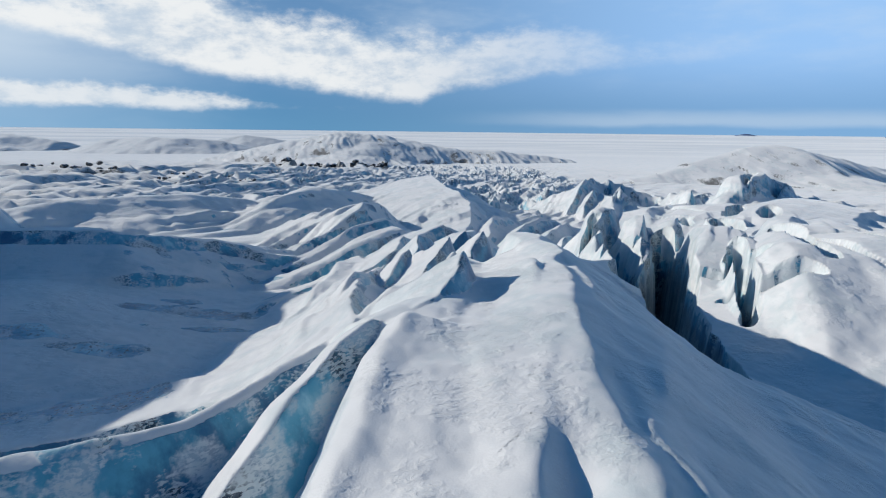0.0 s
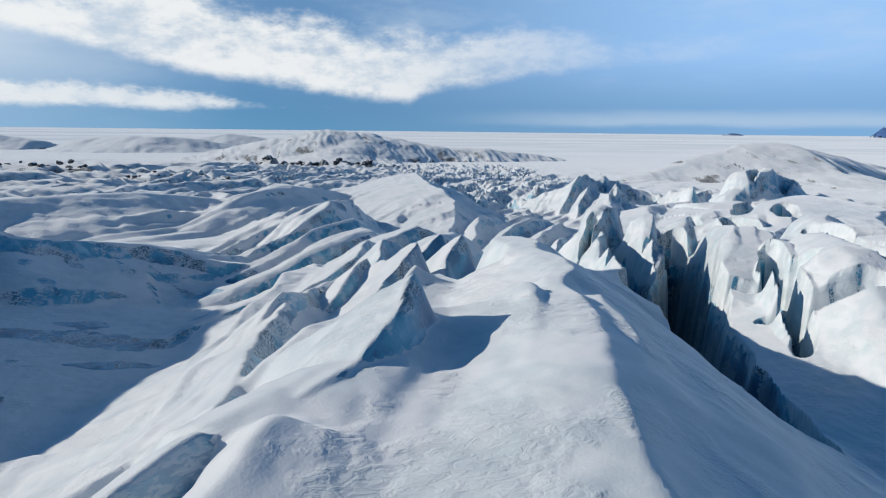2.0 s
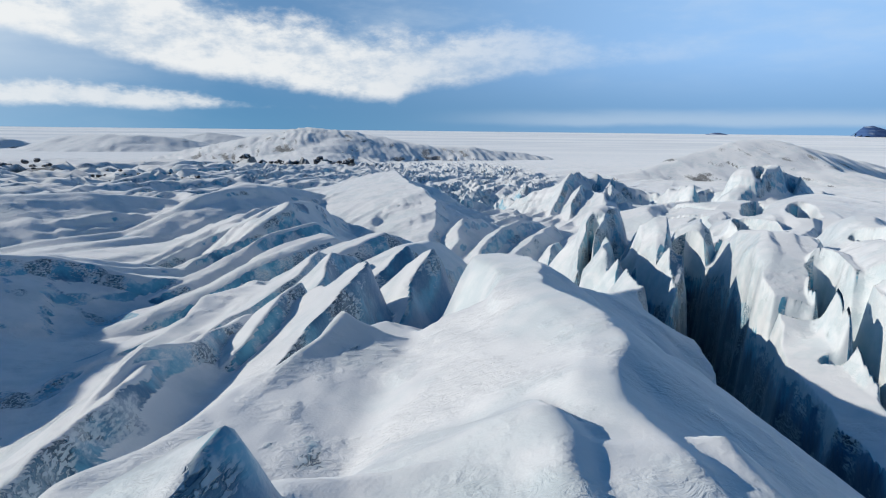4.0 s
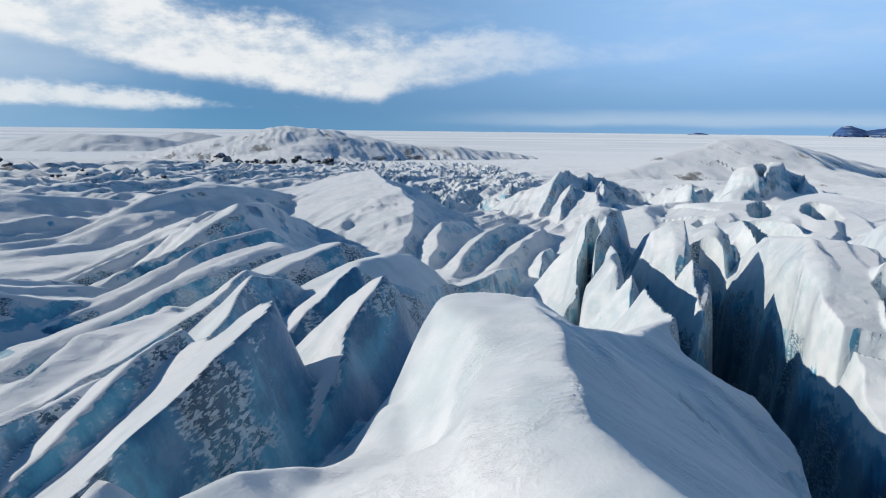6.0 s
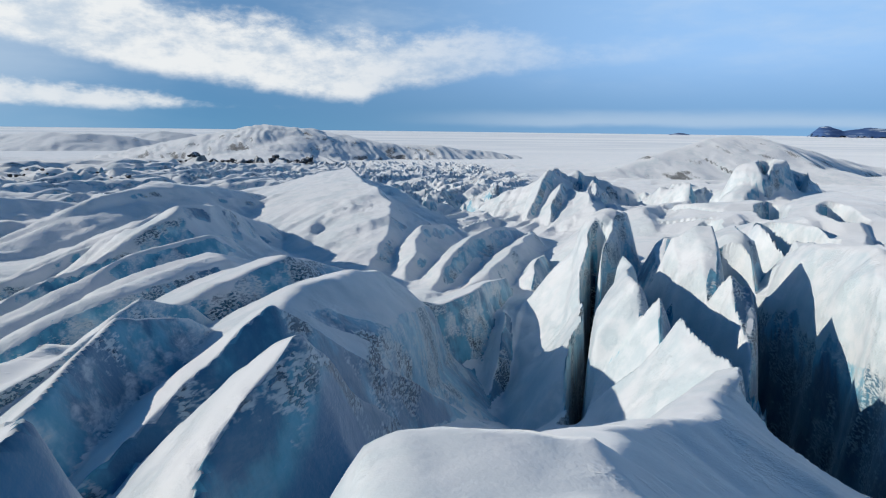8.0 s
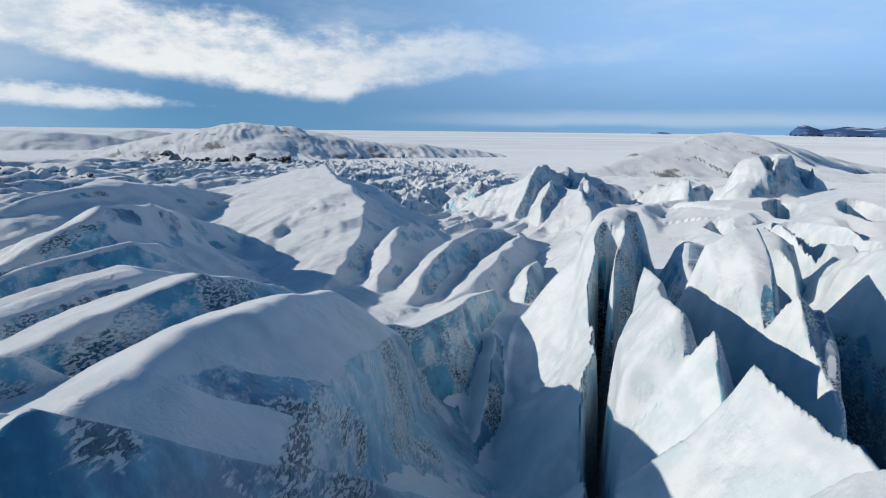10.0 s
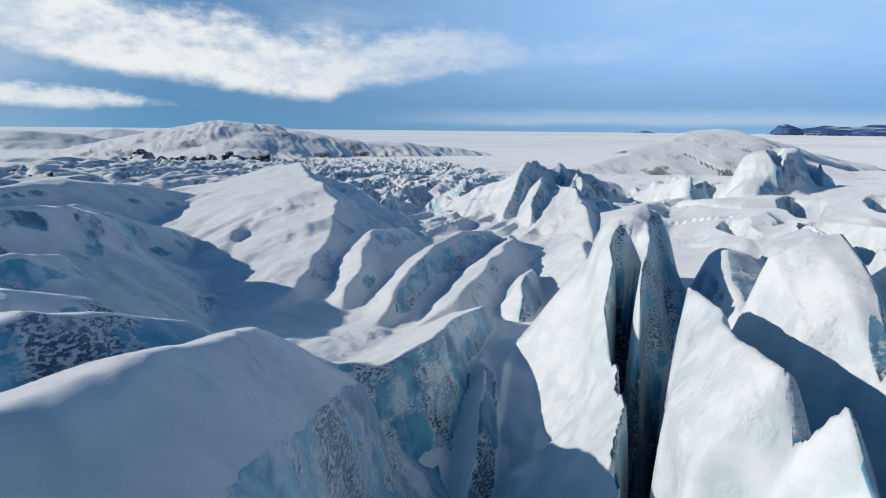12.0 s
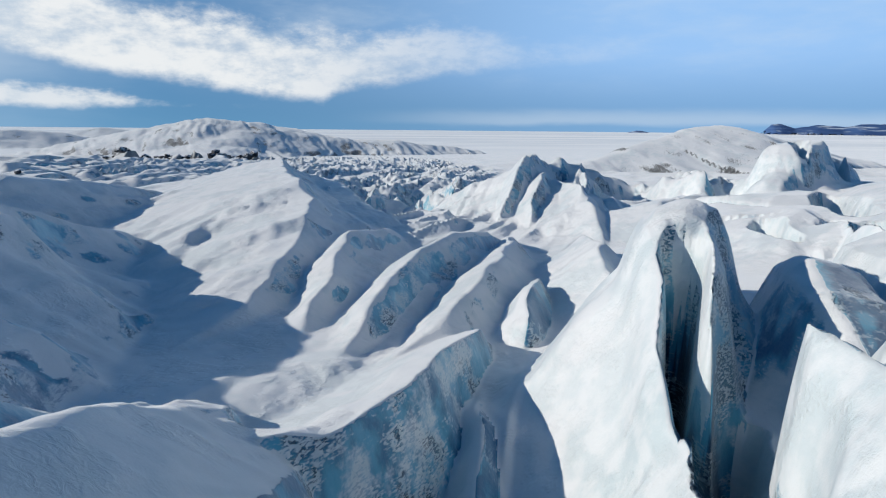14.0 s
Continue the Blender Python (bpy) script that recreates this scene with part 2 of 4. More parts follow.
def cells(x, y, size, seed):
    """A broken surface of blocks: each block's own random value, and the distance to the crack beside it."""
    x, y = x / size, y / size
    ix, iy = np.floor(x), np.floor(y)
    f1, f2, own = np.full(x.shape, 9.0), np.full(x.shape, 9.0), np.zeros(x.shape)
    for dx in (-1, 0, 1):
        for dy in (-1, 0, 1):
            cx, cy = ix + dx, iy + dy
            d = np.hypot(cx + 0.1 + 0.8 * hashed(cx, cy, seed) - x, cy + 0.1 + 0.8 * hashed(cx, cy, seed + 1) - y)
            nearer = d < f1
            f2 = np.where(nearer, f1, np.minimum(f2, d))
            own = np.where(nearer, hashed(cx, cy, seed + 2), own)
            f1 = np.minimum(f1, d)
    return own, (f2 - f1) * size * 0.5


def smooth(v, lo, hi):
    t = np.clip((v - lo) / (hi - lo), 0, 1)
    return t * t * (3 - 2 * t)


# ---------------------------------------------------------------- the glacier's surface
def spaced(start, stop, step):
    """Grid lines from start to stop; step gives the spacing at a place."""
    out = [start]
    while out[-1] < stop:
        out.append(out[-1] + step(out[-1]))
    return np.array(out)


def x_step(x):
    d = max(0.0, abs(x - 12.0) - 18.0)
    return 0.125 + 0.013 * min(d, 100) + 0.06 * max(0, d - 100)


def y_step(y):
    if y < 8:
        return 0.14 + 0.06 * (8 - y)
    d = max(0.0, y - 86.0)
    return 0.14 + 0.0105 * min(d, 240) + 0.06 * max(0, d - 240)


def both_ways(mid, lo, hi, step):
    up = spaced(mid, hi, step)
    down = -spaced(-mid, -lo, lambda v: step(-v))
    return np.concatenate([down[::-1], up[1:]])


XS = both_ways(12.0, -4900, 4900, x_step)
YS = both_ways(40.0, -400, 4950, y_step)


def lean(y):
    """How far the grid's columns lean to the right, so that they run along the blades and cracks."""
    return 20.0 * np.tanh((np.asarray(y) - 55.0) / 50.0)


def lean_rate(y):
    return 0.4 / np.cosh((np.asarray(y) - 55.0) / 50.0) ** 2


GU, GY = np.meshgrid(XS, YS)                          # rows run along y
GX = GU + lean(GY)


def columns(px, py, wide):
    """The columns that cover places px, py and a margin round them."""
    u = [a - float(lean(b)) for a, b in zip(px, py)]
    return np.searchsorted(XS, (min(u) - wide, max(u) + wide))


def slopes(z):
    """The slope of the surface along y and along x."""
    along, across = np.gradient(z, YS, XS)
    return along - lean_rate(GY) * across, across


def hill_at(x, y, cx, cy, rx, ry, h, turn=0.0):
    c, s = math.cos(radians(turn)), math.sin(radians(turn))
    u, v = ((x - cx) * c + (y - cy) * s) / rx, (-(x - cx) * s + (y - cy) * c) / ry
    return h * np.exp(-(u * u + v * v))


def base_height(x, y):
    """The snow between the ridges: a tongue that sinks towards the plain."""
    z = np.interp(y, [-400, 0, 40, 70, 110, 160, 230, 320, 450, 650, 900, 1400],
                  [24, 14.2, 12.6, 11.6, 8.4, 7.6, 6.5, 4.5, 2.5, 0.8, 0.2, 0])
    z = z + hill_at(x, y, 44, 64, 15, 22, 7.0) + hill_at(x, y, 64, 115, 24, 36, 6.0)
    z = z + hill_at(x, y, -42, 50, 16, 22, 3.5) + hill_at(x, y, 88, 165, 30, 34, 5.0)
    z = z - hill_at(x, y, -22, 100, 14, 26, 2.0) - hill_at(x, y, 12.6, 82, 5, 10, 6.5) + hill_at(x, y, 2, 40, 7, 30, 4.5)
    # broken ground of small ice ribs, from the middle distance on
    u, v = x * 0.82 - y * 0.57, x * 0.57 + y * 0.82
    u = u + 5 * fbm(x * 0.03, y * 0.03, 61, 2)
    ribs = 1 - np.abs(fbm(u * 0.085, v * 0.028, 62, 4, 0.55)) * 1.6
    zone = smooth(y, 112, 175) * (1 - smooth(y, 400, 520)) * (1 - 0.75 * smooth(x, 45, 75)) * (1 + 0.5 * smooth(-x, 40, 120))
    z = z + zone * (2.6 * np.clip(ribs, -0.6, 1) - 1.0)
    # clusters of small seracs
    bx, by = x + 1.5 * fbm(x * 0.12, y * 0.12, 71, 2), y * 0.8 + 1.5 * fbm(x * 0.12, y * 0.12, 73, 2)
    own, gap = cells(bx, by, 12.0, 75)
    own2, gap2 = cells(bx, by, 4.6, 85)
    blocks = own * smooth(gap, 0.1, 3.0) + 0.35 * own2 * smooth(gap2, 0.05, 1.3)
    # the cracked snow plateau
    own3, gap3 = cells(x * 0.8 + y * 0.35 + 2.5 * fbm(x * 0.06, y * 0.06, 77, 3), y * 0.55 - x * 0.3 + 2.5 * fbm(x * 0.06, y * 0.06, 79, 3), 7.5, 95)
    plateau = smooth(x - 0.12 * y, 26, 36) * smooth(y, 44, 56) * (1 - smooth(y, 150, 185)) * (1 - smooth(x, 110, 160))
    z = z + plateau * (1.6 * (own3 - 0.4) * smooth(gap3, 0.2, 2.4) - 1.3 * (1 - smooth(gap3, 0.05, 0.9)) * smooth(own3, 0.35, 0.7))
    for cx, cy, rx, ry, h in ((24, 190, 32, 22, 6.0), (66, 156, 14, 14, 4.0), (104, 178, 26, 20, 3.0), (-88, 410, 80, 15, 7.0), (20, 240, 40, 16, 4.0), (-190, 330, 70, 20, 5.0), (-120, 270, 60, 16, 3.0)):
        near = np.exp(-(((x - cx) / rx) ** 2 + ((y - cy) / ry) ** 2) ** 1.5)
        z = z + near * h * (blocks - 0.45)
    far = smooth(np.hypot(x, y), 560, 1300)
    return z * (1 - far)


CUTS = []


def crevasse(path, width, floor, wall=5.0):
    """A gaping crack: the places along it, its width in the middle, the height of its floor and how steep its walls are."""
    CUTS.append((path, width, floor, wall))


crevasse([(18.6, 38), (19.8, 44), (21.4, 53), (22.7, 59), (24.3, 64.5), (26.3, 69.5), (29.6, 76)], 1.7, -5.0, 10.0)
crevasse([(28.4, 71), (30.2, 80), (32.5, 88)], 1.2, -6.0, 14.0)
crevasse([(26.6, 50.5), (27.8, 53.5), (30.4, 60), (32.8, 67)], 0.4, 8.0, 11.0)
crevasse([(38.0, 91), (40.6, 95.5), (43.0, 100), (44.6, 104)], 2.4, 6.5, 5.0)
crevasse([(51.4, 112), (50.4, 107), (48.6, 102), (46.6, 97.5)], 2.6, 7.5, 4.5)
crevasse([(63.6, 118), (61.0, 112.5), (58.4, 107)], 1.6, 10.0, 5.0)
crevasse([(49.2, 122), (48.2, 118.5), (47.0, 115)], 1.0, 7.0, 6.0)
crevasse([(44.2, 87.5), (42.2, 83.5), (40.4, 80)], 0.6, 12.5, 5.0)
crevasse([(18.8, 59), (21.2, 66), (22.4, 72), (23.4, 78)], 1.0, 8.5)
crevasse([(56, 118), (61, 126), (66, 133)], 1.6, 9.0)
crevasse([(36.8, 56), (39.5, 66), (41.0, 74)], 0.5, 15.0)
crevasse([(23.8, 87.2), (21.2, 83.9), (19.5, 81.2), (18.4, 79.4)], 0.3, 2.0, 18.0)
crevasse([(14.9, 70.5), (17.6, 77.4), (19.35, 81.6), (20.9, 85.5), (22.2, 89), (22.85, 90.8)], 0.16, -1.0, 32.0)
crevasse([(72.5, 146), (75.0, 150), (78.5, 154)], 0.35, 15.5, 6.0)
crevasse([(26.0, 63.0), (29.0, 61.4), (32.2, 60.2)], 0.35, 12.6, 4.0)
crevasse([(26.6, 56.4), (29.8, 54.8), (33.6, 53.6)], 0.35, 13.0, 4.0)
crevasse([(81, 148), (84, 154), (90, 160)], 1.4, 12.0)


RIDGES = []


def ridge(name, label, crest, left, right, near=1.0, far=1.0, blunt=0.25, flute=0.0, ice=0.5, group="", category="ice ridge"):
    """A ridge of ice under snow. crest: places along it, from the near end to the far one; left, right: rows of (distance, drop)
    across it; near, far: how steeply its ends fall."""
    RIDGES.append(dict(name=name, label=label, crest=crest, left=left, right=right, near=near, far=far, blunt=blunt,
                       flute=flute, ice=ice, group=group, category=category, foot=0.85))


# the broad ridge under the start of the flight, and what leans on it
ridge("snow_ridge", "broad sunlit snow ridge with a sharp wind lip", [(4.6, 6, 21.8), (4.8, 17, 22.9), (5.6, 24, 23.3), (6.3, 30.5, 23.2)],
      [(2.5, 0.14), (5, 0.36), (6.5, 0.6), (7.3, 2.0), (8.6, 3.8), (11, 6.6), (14, 9)], [(0.8, 0.45), (4, 2.4), (8, 4.8), (12, 6.6), (16, 8.0), (22, 9.6)], near=0.3, far=0.9, blunt=0.14, flute=0.2)
ridge("snow_ridge", "sunlit snow ridge rising to a blunt shoulder", [(6.25, 30, 23.2), (6.6, 34, 23.2), (6.7, 38, 22.95), (6.8, 41.5, 22.5)],
      [(0.6, 0.16), (1.4, 0.7), (2.6, 1.3), (4.2, 2.0), (6, 3.2), (8, 5.5)], [(0.7, 0.45), (5, 3.2), (10, 6.9), (14, 9.2)], near=0.9, far=0.5, blunt=0.14, flute=0.15)
ridge("snow_ridge", "blunt snow shoulder ending above the pinnacles", [(6.75, 40, 22.7), (7.0, 45, 22.15), (7.3, 48.3, 21.75)],
      [(0.5, 0.14), (1.2, 0.42), (1.7, 1.3), (2.5, 2.9), (4.5, 5.4)], [(0.6, 0.42), (5, 3.3), (10, 7.0), (14, 9.4)], near=0.1, far=0.9, blunt=0.12, flute=0.15)
ridge("snow_ridge", "pointed snow lip at the end of the shoulder", [(6.2, 45, 21.8), (6.1, 48, 21.75), (6.0, 49.9, 21.6)],
      [(0.3, 0.15), (0.8, 1.0), (1.6, 2.8), (4, 5.4)], [(0.6, 0.0), (1.6, 0.1), (5, 2.6)], near=0.2, far=1.3, blunt=0.2, flute=0.08)
ridge("snow_rib", "narrow snow rib with a shaded ice side", [(-8.2, 12.5, 17.4), (-7.0, 15, 18.9), (-5.6, 17.2, 20.3), (-3.3, 20.9, 22.45), (-2.4, 22.2, 22.85)],
      [(0.8, 0.5), (1.3, 1.3), (3, 3.6), (9, 8)], [(0.35, 0.7), (1.1, 2.2), (4, 4.0)], near=0.8, far=1.0, blunt=0.12, flute=0.2, ice=1.0)
ridge("snow_bank", "smooth snow slope above the narrow ice hollow", [(-2.5, 22.6, 22.7), (-1.6, 24.0, 22.8), (-0.9, 25.8, 22.75)],
      [(1.0, 0.5), (3, 2.0), (8, 6)], [(1.0, 0.1), (3, 0.3)], near=1.4, far=0.4, blunt=0.3, ice=0.1)
ridge("snow_spur", "curved snow edge above a blue ice hollow", [(-32, 8, 20.8), (-20, 12, 20.5), (-15.5, 14, 20.4), (-12.7, 15.8, 20.5), (-10.2, 17.5, 20.5), (-8.3, 19, 20.4), (-6.4, 21.8, 20.6), (-4.6, 24, 21.3)],
      [(0.3, 0.3), (0.9, 1.6), (3, 5.0), (5, 7)], [(0.3, 0.2), (1.2, 1.5), (3, 4.2), (6, 7)], near=0.0, far=0.6, blunt=0.15, flute=0.15, ice=0.85)
ridge("snow_rib", "low snow rib beside the broad ridge", [(-2.9, 8, 20.6), (-2.5, 12, 21.7), (-2.1, 16, 22.4), (-1.8, 18.8, 22.7), (-1.2, 22.5, 23.05)],
      [(0.5, 0.35), (0.9, 1.3), (2, 3.8)], [(0.5, 0.12), (1.2, 0.2), (3, 0.3)], near=0.3, far=0.6, blunt=0.12, flute=0.1)
ridge("snow_rib", "short snow rib on the ridge's near slope", [(1.2, 8, 21.9), (2.3, 12.5, 22.5), (3.3, 17.5, 22.8), (4.4, 20.5, 22.95)],
      [(0.8, 0.2), (3, 0.7)], [(0.4, 0.25), (1.2, 0.55), (3, 0.9)], near=0.3, far=0.3, blunt=0.25, flute=0.1)
ridge("snow_rib", "sharp snow rib running down the ridge", [(7.7, 3.5, 20.0), (6.7, 8.5, 21.2), (5.9, 12.5, 22.0), (5.4, 15.5, 22.5)],
      [(0.8, 0.35), (3, 1.0)], [(0.8, 0.5), (3, 2.2)], near=0.4, far=0.5, blunt=0.15, flute=0.2)
ridge("ice_slab", "blue ice slab with a snowy back", [(-1.0, 24.0, 22.8), (-0.4, 25.8, 22.9), (0.3, 27.8, 23.6), (0.9, 29.7, 24.2)],
      [(1.5, 0.9), (4, 3.0), (10, 7.8)], [(0.3, 0.5), (0.9, 1.7), (3, 2.2)], near=0.9, far=1.6, blunt=0.06, ice=1.4)
ridge("snow_spur", "low snow spur on the ridge's crest", [(3.0, 19.0, 22.6), (3.7, 24, 22.95), (4.4, 28, 23.25), (4.8, 31.2, 23.4)],
      [(0.8, 0.35), (2.5, 0.9)], [(0.15, 0.1), (0.4, 0.3), (0.8, 0.34), (2.5, 0.36)], near=0.2, far=0.5, blunt=0.15, flute=0.08)
ridge("snow_bank", "smooth snow bank above an ice bowl", [(-2.8, 33, 21.2), (-0.6, 38.0, 21.0), (0.5, 41.2, 21.1), (2.0, 42.6, 20.85), (3.1, 43.7, 20.2), (3.85, 45.3, 19.7), (4.4, 47.6, 19.5)],
      [(0.3, 0.25), (0.9, 1.4), (1.8, 3.6), (5, 6)], [(1.5, 0.1), (4, 0.45)], near=0.2, far=1.4, blunt=0.12, ice=1.2)
ridge("snow_rib", "sharp snow rib behind the blue ice slab", [(-0.9, 36.0, 20.9), (-0.2, 38.4, 21.2), (0.3, 40.2, 21.4), (0.65, 41.6, 21.6)],
      [(0.3, 0.3), (1.0, 1.5), (3, 3.6)], [(0.5, 0.24), (2.6, 1.05), (4, 1.3)], near=0.5, far=2.0, blunt=0.05, ice=0.3)
# ribs that run down to the left valley
ridge("ice_rib", "long ice rib along the valley's edge", [(-13.2, 29.2, 15.2), (-12.3, 41.9, 14.9), (-11.2, 50, 15.4), (-10.8, 63.6, 15.9), (-12, 74, 14.0)],
      [(0.5, 0.9), (1.4, 2.0), (5, 3.2)], [(2, 0.5), (5, 0.9)], near=1.5, far=0.4, blunt=0.15, flute=0.25, ice=1.0)
ridge("ice_rib", "low blue ice rib with a smooth snow crest", [(-32, 20, 14.6), (-24, 24.5, 14.8), (-17.9, 27.3, 15.0), (-12.9, 29.0, 15.6), (-8.6, 29.6, 17.0), (-6.6, 29.4, 18.2)],
      [(2, 0.3), (6, 0.8)], [(0.4, 0.6), (1.4, 2.6), (5, 4.2)], near=0.02, far=0.4, blunt=0.2, flute=0.2, ice=1.0)
ridge("snow_rib", "sunlit snow rib below the slab", [(-8.6, 30, 17.6), (-8.2, 33, 18.2), (-8.4, 43, 17.6), (-8.6, 52, 16.6), (-9, 60, 15.5)],
      [(1.0, 1.0), (3, 2.2), (7, 4)], [(1.6, 0.3), (4, 0.7)], near=1.5, far=0.4, blunt=0.15, flute=0.25, ice=0.8)
ridge("snow_rib", "sunlit snow rib with a thin ice edge", [(-4.4, 28, 20.7), (-5.4, 36, 19.6), (-6.2, 43.5, 19.0), (-6.0, 50, 18.0), (-5.6, 55.5, 17.2), (-5, 63, 16.8)],
      [(1.2, 0.9), (4, 2.6)], [(0.5, 0.7), (1.4, 1.2), (4, 1.6)], near=0.9, far=0.5, blunt=0.1, flute=0.3, ice=0.9)
ridge("serac", "small pointed serac of blue ice", [(-7.4, 41, 18.2), (-6.6, 44.5, 19.4), (-6.0, 47, 18.6)],
      [(0.5, 0.5), (1.6, 2.0)], [(0.4, 0.6), (1.4, 2.2)], near=0.5, far=0.6, blunt=0.1, ice=1.0)
ridge("serac", "snow-backed serac with a blue lower edge", [(-4.8, 47, 17.6), (-3.6, 51.5, 18.9), (-2.9, 54.5, 19.1)],
      [(0.8, 0.6), (2.6, 2.4)], [(0.4, 0.7), (1.4, 2.2)], near=0.4, far=1.0, blunt=0.1, ice=1.0)
# the blades
ridge("ice_pinnacle", "tall blue ice blade with a lit edge", [(-3.4, 39.5, 18.2), (-1.6, 44.5, 19.4), (-0.2, 48.6, 20.15), (0.85, 52.2, 20.8)],
      [(0.6, 0.3), (2, 1.25), (4, 2.9), (8, 5.4)], [(0.25, 0.7), (0.9, 2.4), (1.8, 3.5), (5, 4.2)], near=0.35, far=2.0, blunt=0.05, ice=1.4)
ridge("ice_pinnacle", "low ice blade in front of the tall one", [(-4.6, 44, 16.6), (-2.6, 49.5, 18.1), (-1.4, 53.0, 19.4)],
      [(0.6, 0.3), (2, 1.3), (5, 3.4)], [(0.3, 0.7), (1.1, 2.0)], near=0.3, far=1.4, blunt=0.06, ice=1.4)
ridge("ice_pinnacle", "sharp blue ice blade with a lit edge", [(2.1, 50.2, 17.6), (3.1, 53.4, 19.6), (3.9, 55.7, 20.6)],
      [(0.5, 0.25), (1.3, 0.95), (2.2, 1.9), (4, 3.6)], [(0.25, 0.7), (0.9, 2.4), (2.0, 4.0), (3, 4.6)], near=0.8, far=0.8, blunt=0.05, ice=1.4)
ridge("ice_pinnacle", "ice blade with a pitted shaded side", [(-0.4, 56.3, 17.4), (1.0, 59.2, 18.5), (2.4, 61.2, 19.8)],
      [(0.7, 0.3), (2.2, 1.35), (6, 4.2)], [(0.3, 0.7), (1.1, 2.3), (4, 3.4)], near=0.5, far=0.7, blunt=0.06, ice=1.4)
ridge("ice_rib", "ice rib behind the pinnacles", [(-2.8, 52, 17.4), (-2.3, 57.6, 18.7), (-2.8, 62.3, 19.1), (-1.5, 65, 18.2)],
      [(1.2, 1.0), (5, 3.8)], [(0.5, 0.8), (1.5, 2.0), (5, 2.6)], near=0.6, far=0.8, blunt=0.12, ice=1.0)
ridge("ice_rib", "ice rib with a pitted dark side", [(-7.5, 57, 16.6), (-5.6, 63, 17.4), (-4.4, 68, 17.8), (-3.0, 71, 16.8)],
      [(1.2, 0.6), (5, 2.8)], [(0.5, 0.8), (1.5, 1.8), (5, 2.6)], near=0.3, far=0.8, blunt=0.12, ice=1.0)
ridge("snow_ridge", "snow saddle from the dome to the seracs", [(6.8, 48.5, 21.5), (7.4, 50, 21.2), (9.0, 52, 20.2), (11.2, 54.5, 18.9), (13.6, 57, 17.9), (15.6, 60, 17.1), (18.2, 63.5, 16.5)],
      [(0.6, 0.35), (2, 2.2), (5, 7)], [(3, 1.5), (6, 3.4), (9, 6.2), (12, 10)], near=0.3, far=0.8, blunt=0.35, flute=0.2, ice=0.6)
# the humps left of the gully
ridge("snow_hump", "rounded snow hump with an ice cliff", [(-2.8, 55.5, 15.3), (-0.6, 60.5, 17.2), (0.9, 65, 18.2), (2.2, 70, 18.1), (3.5, 75.2, 17.5), (4.6, 79.5, 16.4), (5.3, 84, 14.8), (5.4, 88, 12.9)],
      [(0.8, 0.35), (2, 1.0), (7, 3.6)], [(0.4, 0.22), (1.5, 0.95), (3.0, 2.2), (3.6, 3.4), (4.3, 6.2), (6, 9.5)], near=0.6, far=1.0, blunt=0.35, flute=0.06, ice=0.25)
ridge("ice_hump", "rounded hump of pitted blue ice", [(-9, 66.5, 15.2), (-2.9, 74.2, 16.9), (0.0, 78.3, 17.7), (2.6, 82.5, 15.8)],
      [(1.2, 0.3), (5, 2.2)], [(0.5, 0.5), (1.6, 2.0), (4, 3.0)], near=0.2, far=0.6, blunt=0.4, ice=1.2)
ridge("ice_hump", "snow-topped hump of grey-blue ice", [(-16, 73, 13.2), (-9, 81, 15.2), (-5.7, 88.2, 15.6), (-4.0, 92.5, 14.0)],
      [(2, 0.6), (7, 3.0)], [(0.8, 0.4), (2, 2.2), (5, 3.8)], near=0.2, far=0.8, blunt=0.4, ice=1.0)
ridge("ice_rib", "thin ice rib above the shaded valley", [(-20, 80, 12.4), (-13, 89, 14.6), (-9.0, 95, 15.5), (-8.2, 99, 15.1)],
      [(1.5, 0.6), (6, 2.6)], [(0.6, 0.6), (1.6, 1.6), (5, 3.0)], near=0.2, far=0.8, blunt=0.2, flute=0.2, ice=0.8)
ridge("ice_cliff", "blue ice cliff above the gully", [(4.6, 87, 13.3), (7.4, 87.0, 12.3), (9.7, 88, 11.7), (12.6, 91.5, 11.6), (15.2, 96, 11.2), (17.4, 101, 10.4)],
      [(1, 0.3), (3, 1.4), (6, 2.6)], [(0.4, 0.8), (1.2, 3.4), (2.2, 6.6), (5, 9)], near=0.4, far=0.6, blunt=0.1, flute=0.12, ice=1.0)
ridge("ice_peak", "pointed ice peak on the far side of the valley", [(-24, 84, 11.5), (-17.4, 94, 14.4), (-13.0, 101.4, 17.5), (-12.6, 107, 16.7), (-12.0, 111, 15.4), (-11, 117, 12.6)],
      [(3, 1.6), (12, 5.5)], [(1.0, 1.4), (4, 4.0), (9, 6.4)], near=0.3, far=0.5, blunt=0.15, flute=0.5)
ridge("snow_rib", "sunlit rib beside the pointed peak", [(-30, 92, 10.2), (-22, 103, 13.4), (-17.5, 111, 15.4), (-14.4, 117, 15.8), (-12, 126, 12.5)],
      [(3, 1.5), (12, 5.0)], [(1.2, 1.2), (4, 3.4), (9, 6.0)], near=0.25, far=0.4, blunt=0.2, flute=0.5)
ridge("snow_rib", "low rib between the peaks", [(-34, 104, 9.0), (-27, 115, 11.6), (-23, 124, 13.2), (-20, 134, 11.5)],
      [(3, 1.2), (12, 4.4)], [(1.2, 1.0), (4, 2.6), (9, 5.0)], near=0.2, far=0.4, blunt=0.2, flute=0.5)
ridge("snow_peak", "smooth snow peak beyond the valley", [(-44, 120, 8.0), (-37, 136, 13.0), (-32.1, 151.4, 15.3), (-26, 166, 12.6), (-22, 180, 10)],
      [(6, 1.8), (22, 6.0)], [(3, 1.6), (10, 5.4)], near=0.25, far=0.3, blunt=0.4, flute=0.6)
